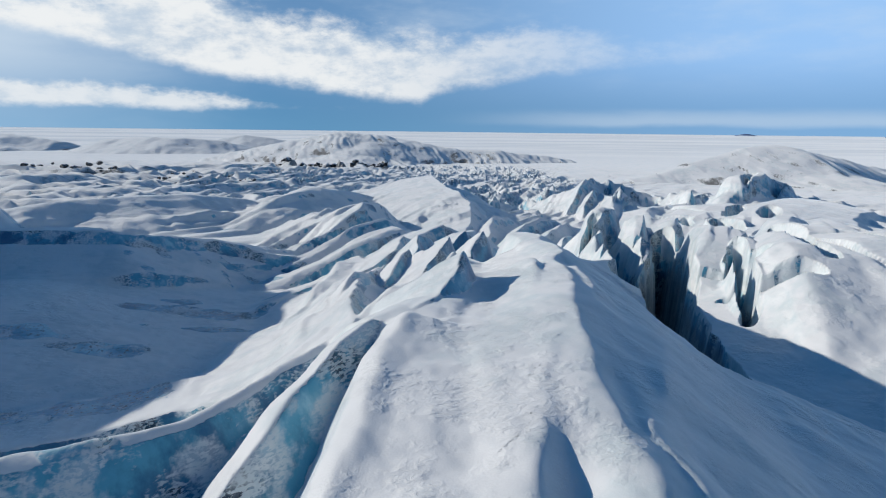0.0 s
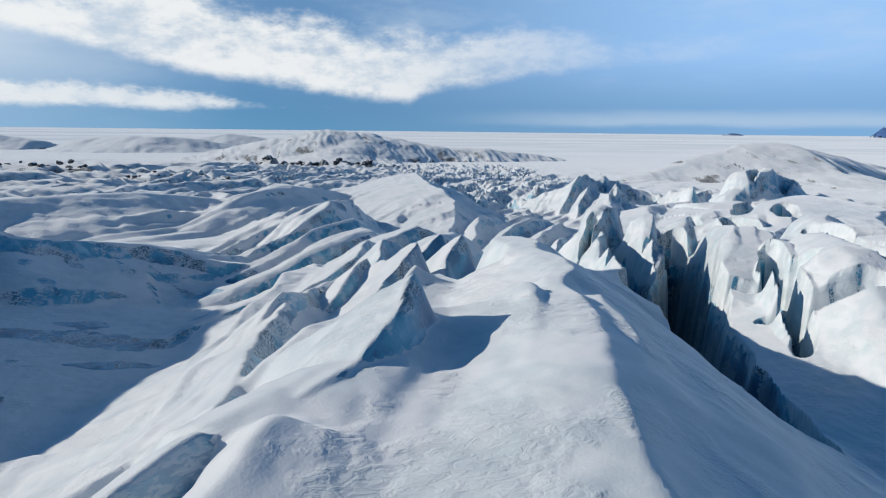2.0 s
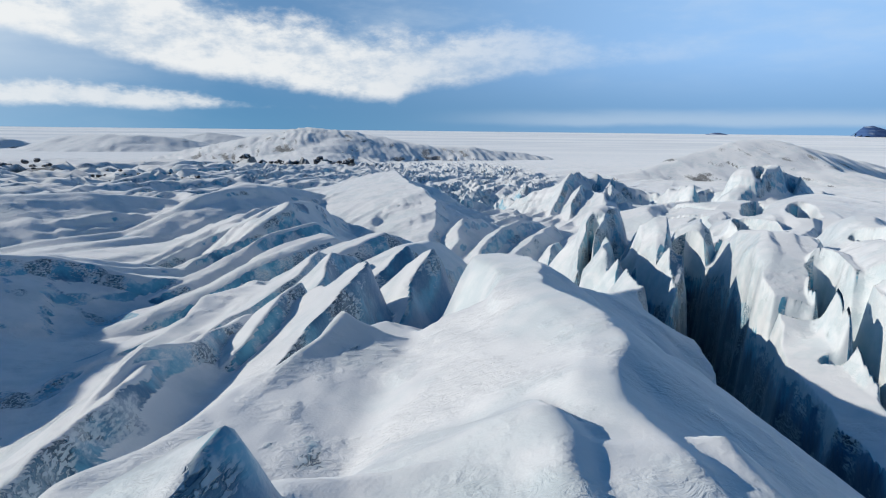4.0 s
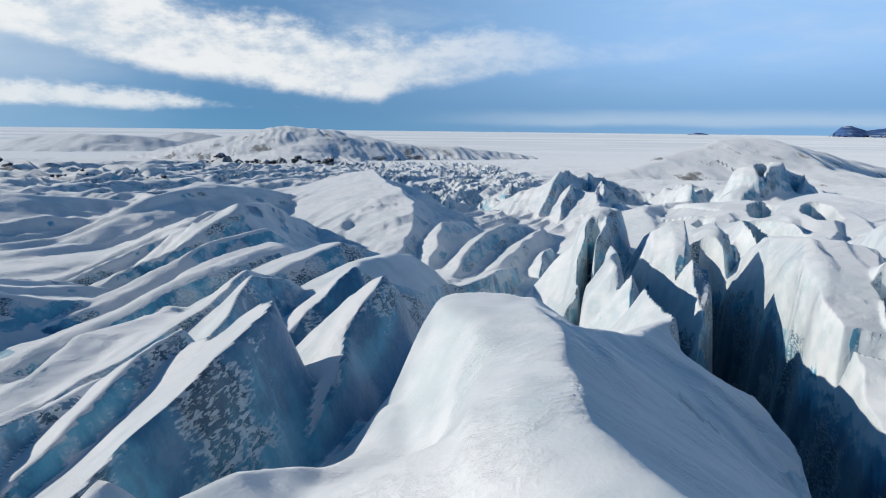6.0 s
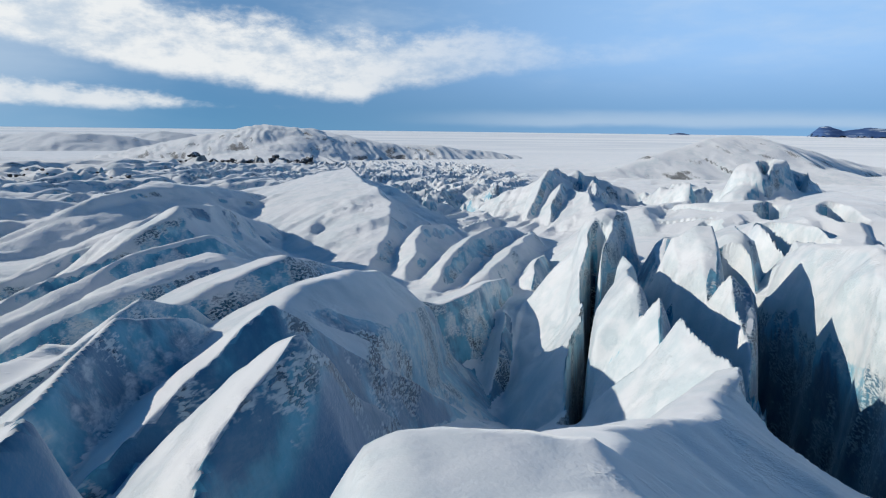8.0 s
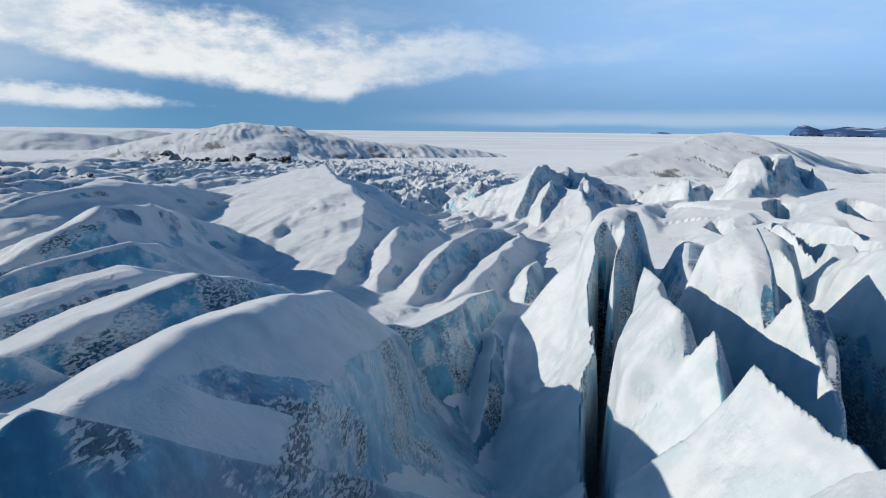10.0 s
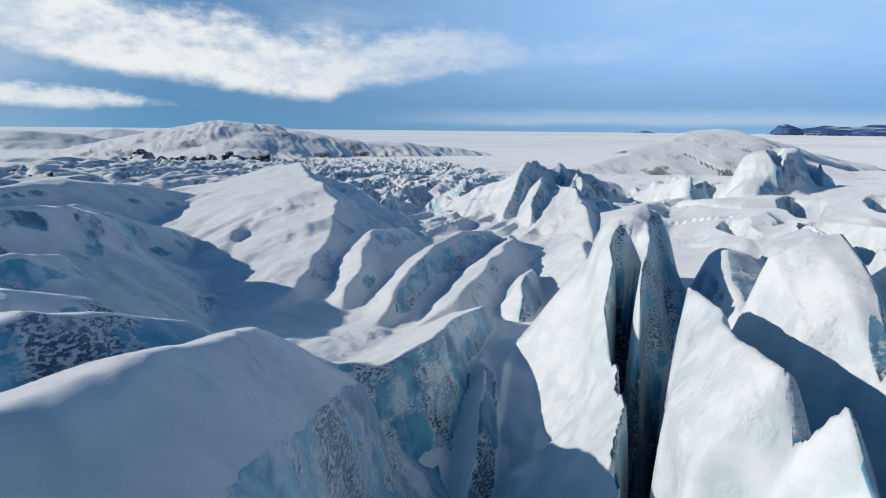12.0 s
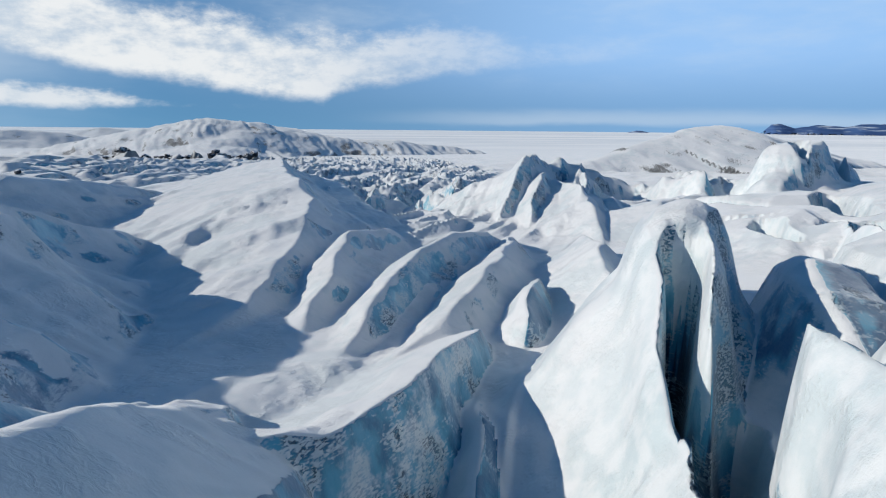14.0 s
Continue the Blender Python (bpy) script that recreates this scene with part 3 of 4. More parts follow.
ridge("snow_slope", "wide sunlit snow slope with a shaded lee side", [(0.6, 101.5, 8.6), (3.4, 109.5, 9.6), (5.8, 122.5, 10.9), (6.4, 134, 12.2), (6.3, 140.5, 13.2), (4.6, 147.5, 14.0), (0, 175, 14.2), (-3.6, 206, 14.2), (-10, 240, 10)],
      [(4, 0.6), (10, 2.0), (20, 4.8), (30, 6)], [(0.7, 0.6), (2.0, 1.9), (6, 3.8), (12, 5)], near=0.3, far=0.2, blunt=0.25, flute=0.45)
ridge("snow_rib", "low curved rib on the sunlit slope", [(-6, 124, 9.4), (-4.5, 138, 10.9), (-4.0, 150, 12.2), (-6, 166, 12.8)],
      [(4, 1.2), (12, 3.8)], [(1.5, 0.8), (5, 1.8)], near=0.4, far=0.2, blunt=0.3, flute=0.3)
ridge("snow_rib", "small snow rib with a curled lee edge", [(8.6, 99.5, 7.9), (7.6, 104.5, 8.9), (8.7, 113.5, 10.4), (10.9, 124.5, 11.6), (14.5, 133, 10.4)],
      [(0.8, 0.45), (2.5, 2.0), (5, 4.4)], [(0.4, 0.35), (1.3, 1.3), (2.8, 2.1), (5, 3.0), (8, 4.2)], near=0.35, far=0.35, blunt=0.2, flute=0.45)
ridge("snow_rib", "snow rib with a dark scar of ice below its crest", [(9.0, 98.6, 8.4), (10.2, 101.6, 9.2), (12.9, 109.0, 11.0), (16.2, 115.9, 12.0), (19.3, 119.7, 12.5), (24, 128, 11.0)],
      [(0.8, 0.45), (2.5, 2.0), (5, 4.4)], [(0.4, 0.4), (1.3, 1.6), (2.8, 2.4), (5, 3.3), (8, 4.6)], near=0.4, far=0.35, blunt=0.2, flute=0.45, ice=0.6)
ridge("snow_rib", "low snow rib along the top of the ice cliff", [(10.2, 96.8, 8.7), (12.2, 98.4, 9.2), (15.9, 102.6, 10.4), (20.7, 112.2, 11.6), (25, 122, 11.0)],
      [(0.8, 0.45), (2.5, 1.8), (5, 4)], [(0.4, 0.35), (1.3, 1.2), (4, 2.8)], near=0.4, far=0.3, blunt=0.2, flute=0.4, ice=0.6)
ridge("snow_rib", "short snow rib by the gully", [(20.0, 112, 9.6), (24.5, 121, 10.6), (27, 130, 10.0)],
      [(1.5, 0.8), (6, 3.0)], [(1.0, 1.2), (4, 3.4)], near=0.4, far=0.3, blunt=0.2, flute=0.3)
ridge("serac", "dark tongue of pitted ice in the snowy gully", [(13.4, 84.5, 6.2), (14.6, 88.5, 8.3), (15.6, 92.5, 9.3), (16.6, 96, 8.8)],
      [(0.4, 0.3), (1.2, 1.5), (4, 3)], [(0.4, 0.7), (1.0, 1.9), (3, 3.2)], near=0.6, far=0.6, blunt=0.15, ice=1.5)
ridge("serac", "small serac with a snowy top", [(20.4, 102.2, 10.3), (21.8, 106, 11.3), (23.6, 110, 10.9)],
      [(0.5, 0.4), (1.4, 1.8), (4, 4)], [(0.5, 0.9), (1.6, 3.0)], near=1.4, far=0.6, blunt=0.15, ice=1.5)
ridge("serac", "thin serac behind the split slab", [(26.5, 104, 11.5), (29, 112, 12.8), (31, 120, 12.0)],
      [(1.5, 1.2), (6, 4)], [(1.5, 1.4), (5, 4)], near=0.6, far=0.4, blunt=0.2, flute=0.4)
# the split slab and the seracs round it
ridge("split_slab", "long pale ice slab split by a dark slot", [(15.9, 73.5, 7.4), (17.5, 77.5, 9.2), (19.0, 81, 11.0), (20.6, 85.5, 13.5), (22.0, 89.5, 16.0), (23.0, 92.2, 17.6), (25.0, 96, 17.6)],
      [(0.7, 0.4), (1.15, 1.2), (1.6, 3.0), (3.0, 4.9), (5, 7.6), (8, 11.5)], [(0.2, 0.15), (0.5, 5.0), (3, 7)], near=0.5, far=0.6, blunt=0.06, ice=0.5)
ridge("split_slab", "rounded top that joins the two ice slabs", [(22.8, 91.4, 16.8), (23.7, 92.4, 18.0), (24.6, 93.6, 18.3), (26.4, 97.5, 17.6), (28, 101, 16.6)],
      [(0.7, 0.35), (1.3, 1.6), (1.8, 4), (4, 7)], [(0.7, 0.4), (1.3, 1.8), (1.9, 4), (4, 7)], near=1.6, far=0.6, blunt=0.35, ice=0.4)
ridge("split_slab", "thin ice slab on the far side of the slot", [(17.9, 77.2, 9.0), (19.75, 81.6, 12.2), (21.0, 84.6, 14.4), (22.35, 87.4, 16.3), (24.2, 91.4, 17.5), (25.4, 94, 17.9), (27.0, 99, 17.2)],
      [(0.25, 0.3), (0.5, 1.4), (0.7, 4.5), (3, 9)], [(0.3, 0.25), (0.7, 1.4), (1.2, 4.6), (2.5, 9)], near=0.7, far=0.5, blunt=0.06, ice=0.6)
ridge("serac", "broad pale serac with a flat lit face", [(19.0, 73.6, 16.9), (20.6, 78.8, 16.6), (22.1, 83.9, 16.3)],
      [(0.2, 0.2), (2.3, 3.3), (4.4, 6.6), (7, 10.5)], [(0.3, 0.5), (0.8, 2.6), (2.2, 6)], near=2.4, far=2.2, blunt=0.06, ice=1.25)
ridge("serac", "pointed serac at the end of the snow ridge", [(15.2, 58, 15.6), (18.0, 62.5, 16.2), (19.6, 67, 16.3), (20.3, 69.8, 16.8)],
      [(0.8, 0.7), (2.4, 3.0), (5, 6)], [(0.4, 0.6), (1.2, 3.2), (4, 7)], near=0.1, far=1.8, blunt=0.1, ice=1.25)
ridge("serac", "small blue-edged serac before the slab", [(17.6, 67.6, 12.6), (18.9, 70.6, 15.0), (19.6, 72.6, 16.5)],
      [(0.5, 0.7), (1.4, 2.6), (4, 6)], [(0.3, 0.8), (1.0, 3.0)], near=0.8, far=2.2, blunt=0.06, ice=1.45)
ridge("serac", "upright block of ice under snow", [(23.4, 74.5, 13.0), (25.6, 79, 16.9), (26.7, 82.2, 18.4)],
      [(1.4, 1.0), (2.4, 4), (5, 7)], [(0.9, 0.4), (1.9, 3.8), (4, 6.5)], near=1.0, far=1.2, blunt=0.25, ice=1.35)
ridge("serac", "tilted block of snowy ice", [(22.6, 68.5, 11.5), (24.4, 73, 14.6), (25.2, 75.4, 16.5)],
      [(0.8, 0.8), (1.6, 3.4), (4, 6.4)], [(1.2, 0.6), (1.8, 3.4), (5, 6)], near=0.8, far=1.5, blunt=0.25, ice=1.3)
ridge("serac", "dark pitted hump of ice", [(26.4, 85.0, 13.4), (27.6, 88.4, 15.4), (28.8, 91.3, 16.0), (31, 95, 15.2)],
      [(0.6, 0.5), (1.4, 2.6), (4, 6)], [(1.5, 0.4), (3, 2.4), (6, 5)], near=1.3, far=0.6, blunt=0.3, ice=1.7)
ridge("serac", "snow block with an overhanging dark side", [(31.5, 86, 14.4), (34.5, 91, 16.6), (37.5, 97, 16.2)],
      [(1.6, 0.9), (2.6, 3.4), (5, 6)], [(1.2, 0.6), (2, 3.4), (5, 5)], near=0.8, far=0.6, blunt=0.4, ice=1.0)
ridge("serac", "large snow-capped serac above the crevasse", [(25.6, 60.5, 14.6), (28.2, 65.5, 16.6), (31.2, 70.5, 17.8), (33.8, 74.6, 18.3), (36, 82, 17.2)],
      [(0.4, 0.25), (1.4, 1.5), (2.2, 4.2), (4, 10)], [(2.8, 0.4), (3.8, 2.4), (6, 4)], near=1.0, far=0.4, blunt=0.5, ice=0.9)
ridge("serac", "slim pillar of snowy ice", [(27.4, 53.5, 15.0), (29.3, 57.8, 17.8), (31.4, 63, 18.3), (33.5, 68, 18.4)],
      [(0.6, 0.6), (1.2, 3.2), (3, 6)], [(1.6, 0.3), (3, 1.0)], near=0.8, far=0.4, blunt=0.25, ice=0.9)
ridge("snow_block", "pale snow block on the plateau", [(31.5, 50, 17.0), (34.0, 58, 19.5), (36.6, 64.5, 19.3), (38, 69, 18.6)],
      [(1.2, 0.8), (3.2, 3.0), (5, 4.2)], [(3, 0.5), (8, 1.6)], near=0.4, far=0.5, blunt=0.5)
ridge("snow_block", "rounded snow block with a cracked side", [(41, 72, 18.0), (44, 78, 18.6), (47, 84, 17.6)],
      [(1.2, 0.8), (2.6, 3.0)], [(3, 0.5), (8, 2.4)], near=0.5, far=0.4, blunt=0.5)
ridge("snow_block", "smooth snow swell above the crevasse", [(43.0, 95, 13.8), (46, 101.5, 14.7), (49, 107.5, 14.4), (53, 114, 13.8)],
      [(1.2, 0.8), (2.4, 3.2)], [(3, 0.3), (10, 1.6)], near=0.5, far=0.4, blunt=0.5, ice=0.8)
ridge("snow_block", "smooth snow swell with a blue notch", [(46, 114, 12.4), (50, 119.5, 13.4), (53.5, 122.4, 13.7), (60, 130, 13.0)],
      [(2, 0.8), (6, 3.4)], [(2, 0.6), (3, 2.4)], near=0.4, far=0.4, blunt=0.5, ice=0.8)
ridge("snow_block", "snow swell before the far seracs", [(44, 127, 11.8), (46, 136.6, 12.9), (54, 145, 12.4)],
      [(3, 1.2), (10, 4)], [(2, 0.8), (4, 2.6)], near=0.4, far=0.4, blunt=0.5)
ridge("snow_block", "long snow swell on the plateau", [(58, 108, 15.2), (66, 122, 16.0), (76, 134, 15.6), (90, 150, 14)],
      [(3, 1.0), (6, 3)], [(5, 0.5), (14, 2)], near=0.3, far=0.3, blunt=0.6)
ridge("serac", "large white serac block with a crack across it", [(69.6, 147.2, 17.6), (71.6, 148.6, 19.3), (76, 151.4, 19.6), (80, 154, 19.9), (84, 157, 18.9), (92, 166, 16)],
      [(1.6, 0.25), (2.4, 1.2), (3.2, 4.6), (9, 7)], [(2.2, 0.3), (3.2, 1.4), (3.8, 4.6), (8, 7)], near=3.0, far=0.4, blunt=0.5, flute=0.2, ice=0.15)
ridge("serac", "lower shelf of the white serac block", [(66.5, 144.5, 14.6), (70, 146.6, 16.2), (76, 148, 16.6), (82, 151.5, 16.8), (88, 156, 15.6)],
      [(1.4, 0.6), (2.6, 3.4), (6, 5)], [(1.5, 0.5), (2.4, 2.4), (6, 4.4)], near=0.8, far=0.4, blunt=0.4, flute=0.3, ice=0.5)
ridge("ice_peak", "jagged cluster of ice points under snow", [(32, 153, 10.4), (35.5, 159, 14.0), (38.0, 163.2, 16.9), (39.2, 165.0, 16.2), (41.5, 168.6, 16.9), (44, 170.6, 15.4), (47, 171.6, 16.2), (53, 171, 13.8), (60, 169, 11.8)],
      [(1.2, 1.3), (5, 3.4), (12, 6.4)], [(0.8, 1.2), (4, 3.6), (10, 6.4)], near=0.6, far=0.3, blunt=0.12, flute=0.7, ice=0.6)
ridge("ice_peak", "narrow ice point before the jagged cluster", [(34.0, 146, 9.8), (36.4, 152, 12.6), (38.8, 157, 14.4), (40.5, 161.5, 14.6)],
      [(0.8, 0.9), (3, 2.8), (8, 5)], [(0.6, 1.0), (2, 2.8), (6, 5)], near=0.5, far=0.5, blunt=0.12, flute=0.5, ice=0.6)
ridge("ice_peak", "low broken ice points by the jagged cluster", [(44, 150, 10.0), (45.5, 156, 12.4), (47.5, 162, 14.2), (49, 167, 14.0)],
      [(0.8, 0.9), (3, 2.6), (8, 5)], [(0.6, 1.0), (2, 2.6), (6, 5)], near=0.5, far=0.5, blunt=0.12, flute=0.5, ice=0.6)
ridge("snow_rib", "snow spur below the jagged points", [(36, 128, 9.6), (40, 140, 12.2), (42, 150, 12.8), (42, 160, 13.5)],
      [(2, 1.2), (8, 4)], [(1.5, 1.2), (6, 4)], near=0.4, far=0.3, blunt=0.2, flute=0.6)
# the far side of the left valley
ridge("ice_rib", "snow-covered rib across the shaded valley", [(-64, 60, 18.6), (-44, 66, 18.6), (-37.1, 67.7, 18.3), (-29.8, 75.5, 15.6), (-24, 79, 13.4)],
      [(5, 0.5), (14, 2.5)], [(0.5, 0.5), (1.4, 1.4), (4, 2.2), (9, 3.6)], near=0.05, far=0.3, blunt=0.25, ice=1.0)
ridge("snow_swell", "long snow swell with streaks of bare ice", [(-85, 118, 13.5), (-66, 132, 14.8), (-58.6, 138, 14.6), (-50, 148, 12.6)],
      [(8, 1.8), (22, 5)], [(4, 1.6), (14, 5)], near=0.1, far=0.2, blunt=0.5, flute=0.6)
# high swell added out of view so that the valley lies in shade
ridge("snow_swell", "high snow swell that shades the valley", [(-70, -10, 35), (-66, 20, 35), (-66, 45, 34.5), (-68, 66, 34), (-77, 80, 28), (-88, 92, 21)],
      [(10, 2), (30, 8)], [(5, 5), (12, 13), (18, 18)], near=0.2, far=0.9, blunt=1.5, flute=0.4)



def ridge_surface(r, x, y):
    """The height of one ridge at the places x, y, and how far that lies below its crest."""
    c = [Vector(p) for p in r["crest"]]
    d0, d1 = (c[0] - c[1]), (c[-1] - c[-2])
    d0.z = d1.z = 0
    d0.normalize(), d1.normalize()
    c = [c[0] + d0 * 40 - Vector((0, 0, 40 * r["near"]))] + c + [c[-1] + d1 * 40 - Vector((0, 0, 40 * r["far"]))]
    best = np.full(x.shape, 1e9)
    side, top, along = np.zeros(x.shape), np.zeros(x.shape), np.zeros(x.shape)
    run = 0.0
    for a, b in zip(c[:-1], c[1:]):
        ex, ey = b.x - a.x, b.y - a.y
        ln = math.hypot(ex, ey)
        t = np.clip(((x - a.x) * ex + (y - a.y) * ey) / (ln * ln), 0, 1)
        dist = np.hypot(x - a.x - t * ex, y - a.y - t * ey)
        cross = (ex * (y - a.y) - ey * (x - a.x)) / ln
        hit = dist < best
        best = np.where(hit, dist, best)
        side = np.where(hit, np.sign(cross), side)
        top = np.where(hit, a.z + t * (b.z - a.z), top)
        along = np.where(hit, run + t * ln, along)
        run += ln
    d = np.sqrt(best ** 2 + r["blunt"] ** 2) - r["blunt"]
    drops = []
    for rows in (r["left"], r["right"]):
        ds, zs = [0.0] + [p[0] for p in rows], [0.0] + [p[1] for p in rows]
        last = max((zs[-1] - zs[-2]) / (ds[-1] - ds[-2]), r["foot"])
        ds.append(ds[-1] + 60), zs.append(zs[-1] + 60 * last)
        drops.append(np.interp(d, ds, zs))
    z = top - np.where(side > 0, drops[0], drops[1])
    if r["flute"]:
        seed = len(r["label"]) + int(abs(c[1].x * 7 + c[1].y * 3))
        wave = fbm(along * 0.55 + 0.25 * value_noise(x * 0.4, y * 0.4, seed), d * 0.10, seed, 3)
        folds = fbm(d * 0.42 + 0.6 * value_noise(x * 0.12, y * 0.12, seed + 7), along * 0.045, seed + 5, 3)
        z = z + r["flute"] * (0.45 * wave + 0.4 * folds) * smooth(d, 0.1, 2.5)
    return z, np.where(side > 0, drops[0], drops[1])


# a slight wander of all edges
WX = GX + 0.35 * fbm(GX * 0.22, GY * 0.22, 3, 3) * smooth(GY, -20, 10)
WY = GY + 0.35 * fbm(GX * 0.22, GY * 0.22, 9, 3) * smooth(GY, -20, 10)
BEND = smooth(-GX, 1, 8) * smooth(GY, 48, 60) * (1 - smooth(GY, 120, 140))
WX, WY = WX + 1.3 * BEND * fbm(GX * 0.10, GY * 0.10, 13, 2), WY + 1.3 * BEND * fbm(GX * 0.10, GY * 0.10, 17, 2)
BASE = base_height(GX, GY)
BASE = BASE + (0.4 * fbm(GX * 0.06, GY * 0.06, 21, 3) + 0.02 * fbm(GX * 0.7, GY * 0.7, 25, 3)) * (1 - smooth(np.hypot(GX, GY), 300, 800))
BASE = BASE + hill_at(GX, GY, 13.5, 84, 5, 16, 1.0) * (0.9 * fbm(GX * 0.32, GY * 0.17, 27, 3) + 0.5 * np.abs(fbm(GX * 0.6, GY * 0.25, 29, 2)))
HEIGHT, OWNER, BELOW = BASE.copy(), np.full(GX.shape, -1), np.zeros(GX.shape)
for k, r in enumerate(RIDGES):
    px, py = [p[0] for p in r["crest"]], [p[1] for p in r["crest"]]
    j0, j1 = columns(px, py, 38)
    i0, i1 = np.searchsorted(YS, (min(py) - 28, max(py) + 28))
    w = (slice(i0, i1), slice(j0, j1))
    z, below = ridge_surface(r, WX[w], WY[w])
    h = HEIGHT[w].copy()
    soft = np.where(OWNER[w] < 0, 0.5, 0.2)
    mix = np.clip(0.5 + 0.5 * (z - h) / soft, 0, 1)
    HEIGHT[w] = h + (z - h) * mix + soft * mix * (1 - mix)
    BELOW[w] = np.where(z > h, below, BELOW[w])
    OWNER[w] = np.where(z > h, k, OWNER[w])
CUT_DEPTH = np.zeros(GX.shape)
for path, width, floor, wall in CUTS:
    px, py = [p[0] for p in path], [p[1] for p in path]
    j0, j1 = columns(px, py, 12)
    i0, i1 = np.searchsorted(YS, (min(py) - 8, max(py) + 8))
    w = (slice(i0, i1), slice(j0, j1))
    x, y = WX[w] + 0.25 * fbm(GX[w] * 0.4, GY[w] * 0.4, 81, 2), WY[w]
    dist, part = np.full(x.shape, 1e9), np.zeros(x.shape)
    for n, ((ax, ay), (bx, by)) in enumerate(zip(path[:-1], path[1:])):
        t = np.clip(((x - ax) * (bx - ax) + (y - ay) * (by - ay)) / ((bx - ax) ** 2 + (by - ay) ** 2), 0, 1)
        d = np.hypot(x - ax - t * (bx - ax), y - ay - t * (by - ay))
        part = np.where(d < dist, (n + t) / (len(path) - 1), part)
        dist = np.minimum(d, dist)
    half = 0.5 * width * np.sqrt(np.clip(1 - (2 * part - 1) ** 2, 0, 1))
    before = HEIGHT[w].copy()
    HEIGHT[w] = np.minimum(HEIGHT[w], floor + wall * np.maximum(0, dist - half) + 0.6 * fbm(x * 0.8, y * 0.8, 83, 3))
    CUT_DEPTH[w] = np.maximum(CUT_DEPTH[w], before - HEIGHT[w])
def sawtooth(x, y, turn, length, seed, steep=0.24):
    """Small ribs side by side, each with a long windward side and a short steep lee side, from 0 to 1."""
    c, s = math.cos(radians(turn)), math.sin(radians(turn))
    u, v = x * c - y * s, x * s + y * c
    phase = (u + length * 0.8 * fbm(u / length * 0.25, v / length * 0.12, seed, 3)) / length
    f = phase - np.floor(phase)
    rise = np.where(f < 1 - steep, f / (1 - steep), (1 - f) / steep)
    return rise * smooth(fbm(u / length * 0.35, v / length * 0.09, seed + 7, 3), -0.35, 0.5)


# wind-scooped hollows
for cx, cy, rx, ry, turn, deep in ((2.2, 26.6, 1.5, 5.0, 8, 0.65), (5.35, 16.6, 0.6, 1.9, 5, 0.3), (3.1, 11.8, 0.7, 2.2, 10, 0.5), (6.6, 33.5, 0.7, 3.0, 4, 0.2), (0.6, 15, 0.8, 6, 0, 0.18)):
    HEIGHT = HEIGHT - hill_at(GX, GY, cx, cy, rx, ry, deep, -turn)
# small ribs over the broken ice beside the flight and on the plateau
for cx, cy, rx, ry, turn, length, high, seed in ((-10, 70, 14, 30, 32, 5.4, 0.35, 201), (-14, 100, 22, 30, 30, 4.6, 0.6, 211), (12, 108, 14, 16, 28, 4.4, 0.2, 221),
                                                 (44, 90, 20, 38, 26, 5.2, 0.95, 231), (45, 158, 18, 18, 25, 4.2, 1.3, 241), (-45, 150, 34, 45, 28, 7.0, 1.1, 251),
                                                 (-7, 44, 4.5, 16, 14, 2.1, 0.45, 261), (24, 84, 16, 16, 22, 2.6, 0.4, 271), (-75, 95, 30, 40, 35, 7.0, 0.9, 281),
                                                 (-95, 210, 80, 80, 40, 24.0, 3.6, 291), (-110, 260, 110, 110, 35, 9.0, 1.2, 301), (30, 215, 50, 40, 30, 8.0, 1.6, 311), (14, 140, 26, 26, 30, 8.0, 0.5, 321), (-12, 122, 18, 22, 30, 6.0, 0.5, 331), (-150, 330, 120, 90, 38, 12.0, 2.6, 341), (-30, 300, 70, 60, 34, 9.0, 1.8, 351)):
    zone = np.exp(-(((GX - cx) / rx) ** 2 + ((GY - cy) / ry) ** 2) ** 2)
    HEIGHT = HEIGHT + high * zone * sawtooth(GX, GY, turn, length, seed)
DETAIL = (0.035 * fbm(GX * 0.45, GY * 0.45, 40, 4) + 0.035 * np.abs(fbm(GX * 1.1 + GY * 0.3, GY * 0.5, 44, 3))) * (1 - smooth(np.hypot(GX, GY), 300, 700))
HEIGHT = HEIGHT + DETAIL

# worn edges: the steepest places are eased a little
for turn in range(9):
    DY, DX = slopes(HEIGHT)
    ease = 0.6 * (smooth(np.hypot(DX, DY), 1.2, 3.0) if turn < 4 else smooth(np.hypot(DX, DY), 3.0, 6.0))
    mean = HEIGHT.copy()
    mean[1:-1, 1:-1] = (HEIGHT[:-2, 1:-1] + HEIGHT[2:, 1:-1] + HEIGHT[1:-1, :-2] + HEIGHT[1:-1, 2:]) / 4
    HEIGHT = HEIGHT + (mean - HEIGHT) * ease

# steep lee faces are bare ice, the windward ones hold snow
DY, DX = slopes(HEIGHT)
STEEP = np.hypot(DX, DY)
BARE = np.array([r["ice"] for r in RIDGES] + [0.5])[OWNER]
ROUGHNESS = fbm(GX * 0.35, GY * 0.35, 50, 4)
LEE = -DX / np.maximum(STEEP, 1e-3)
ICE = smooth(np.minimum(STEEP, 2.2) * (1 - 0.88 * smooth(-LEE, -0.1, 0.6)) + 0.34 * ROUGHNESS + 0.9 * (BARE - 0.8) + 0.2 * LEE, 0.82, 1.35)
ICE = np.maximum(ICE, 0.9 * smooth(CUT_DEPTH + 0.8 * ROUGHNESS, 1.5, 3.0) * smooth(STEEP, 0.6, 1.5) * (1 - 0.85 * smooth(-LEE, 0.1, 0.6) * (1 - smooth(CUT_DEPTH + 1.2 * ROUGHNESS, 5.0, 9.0))))
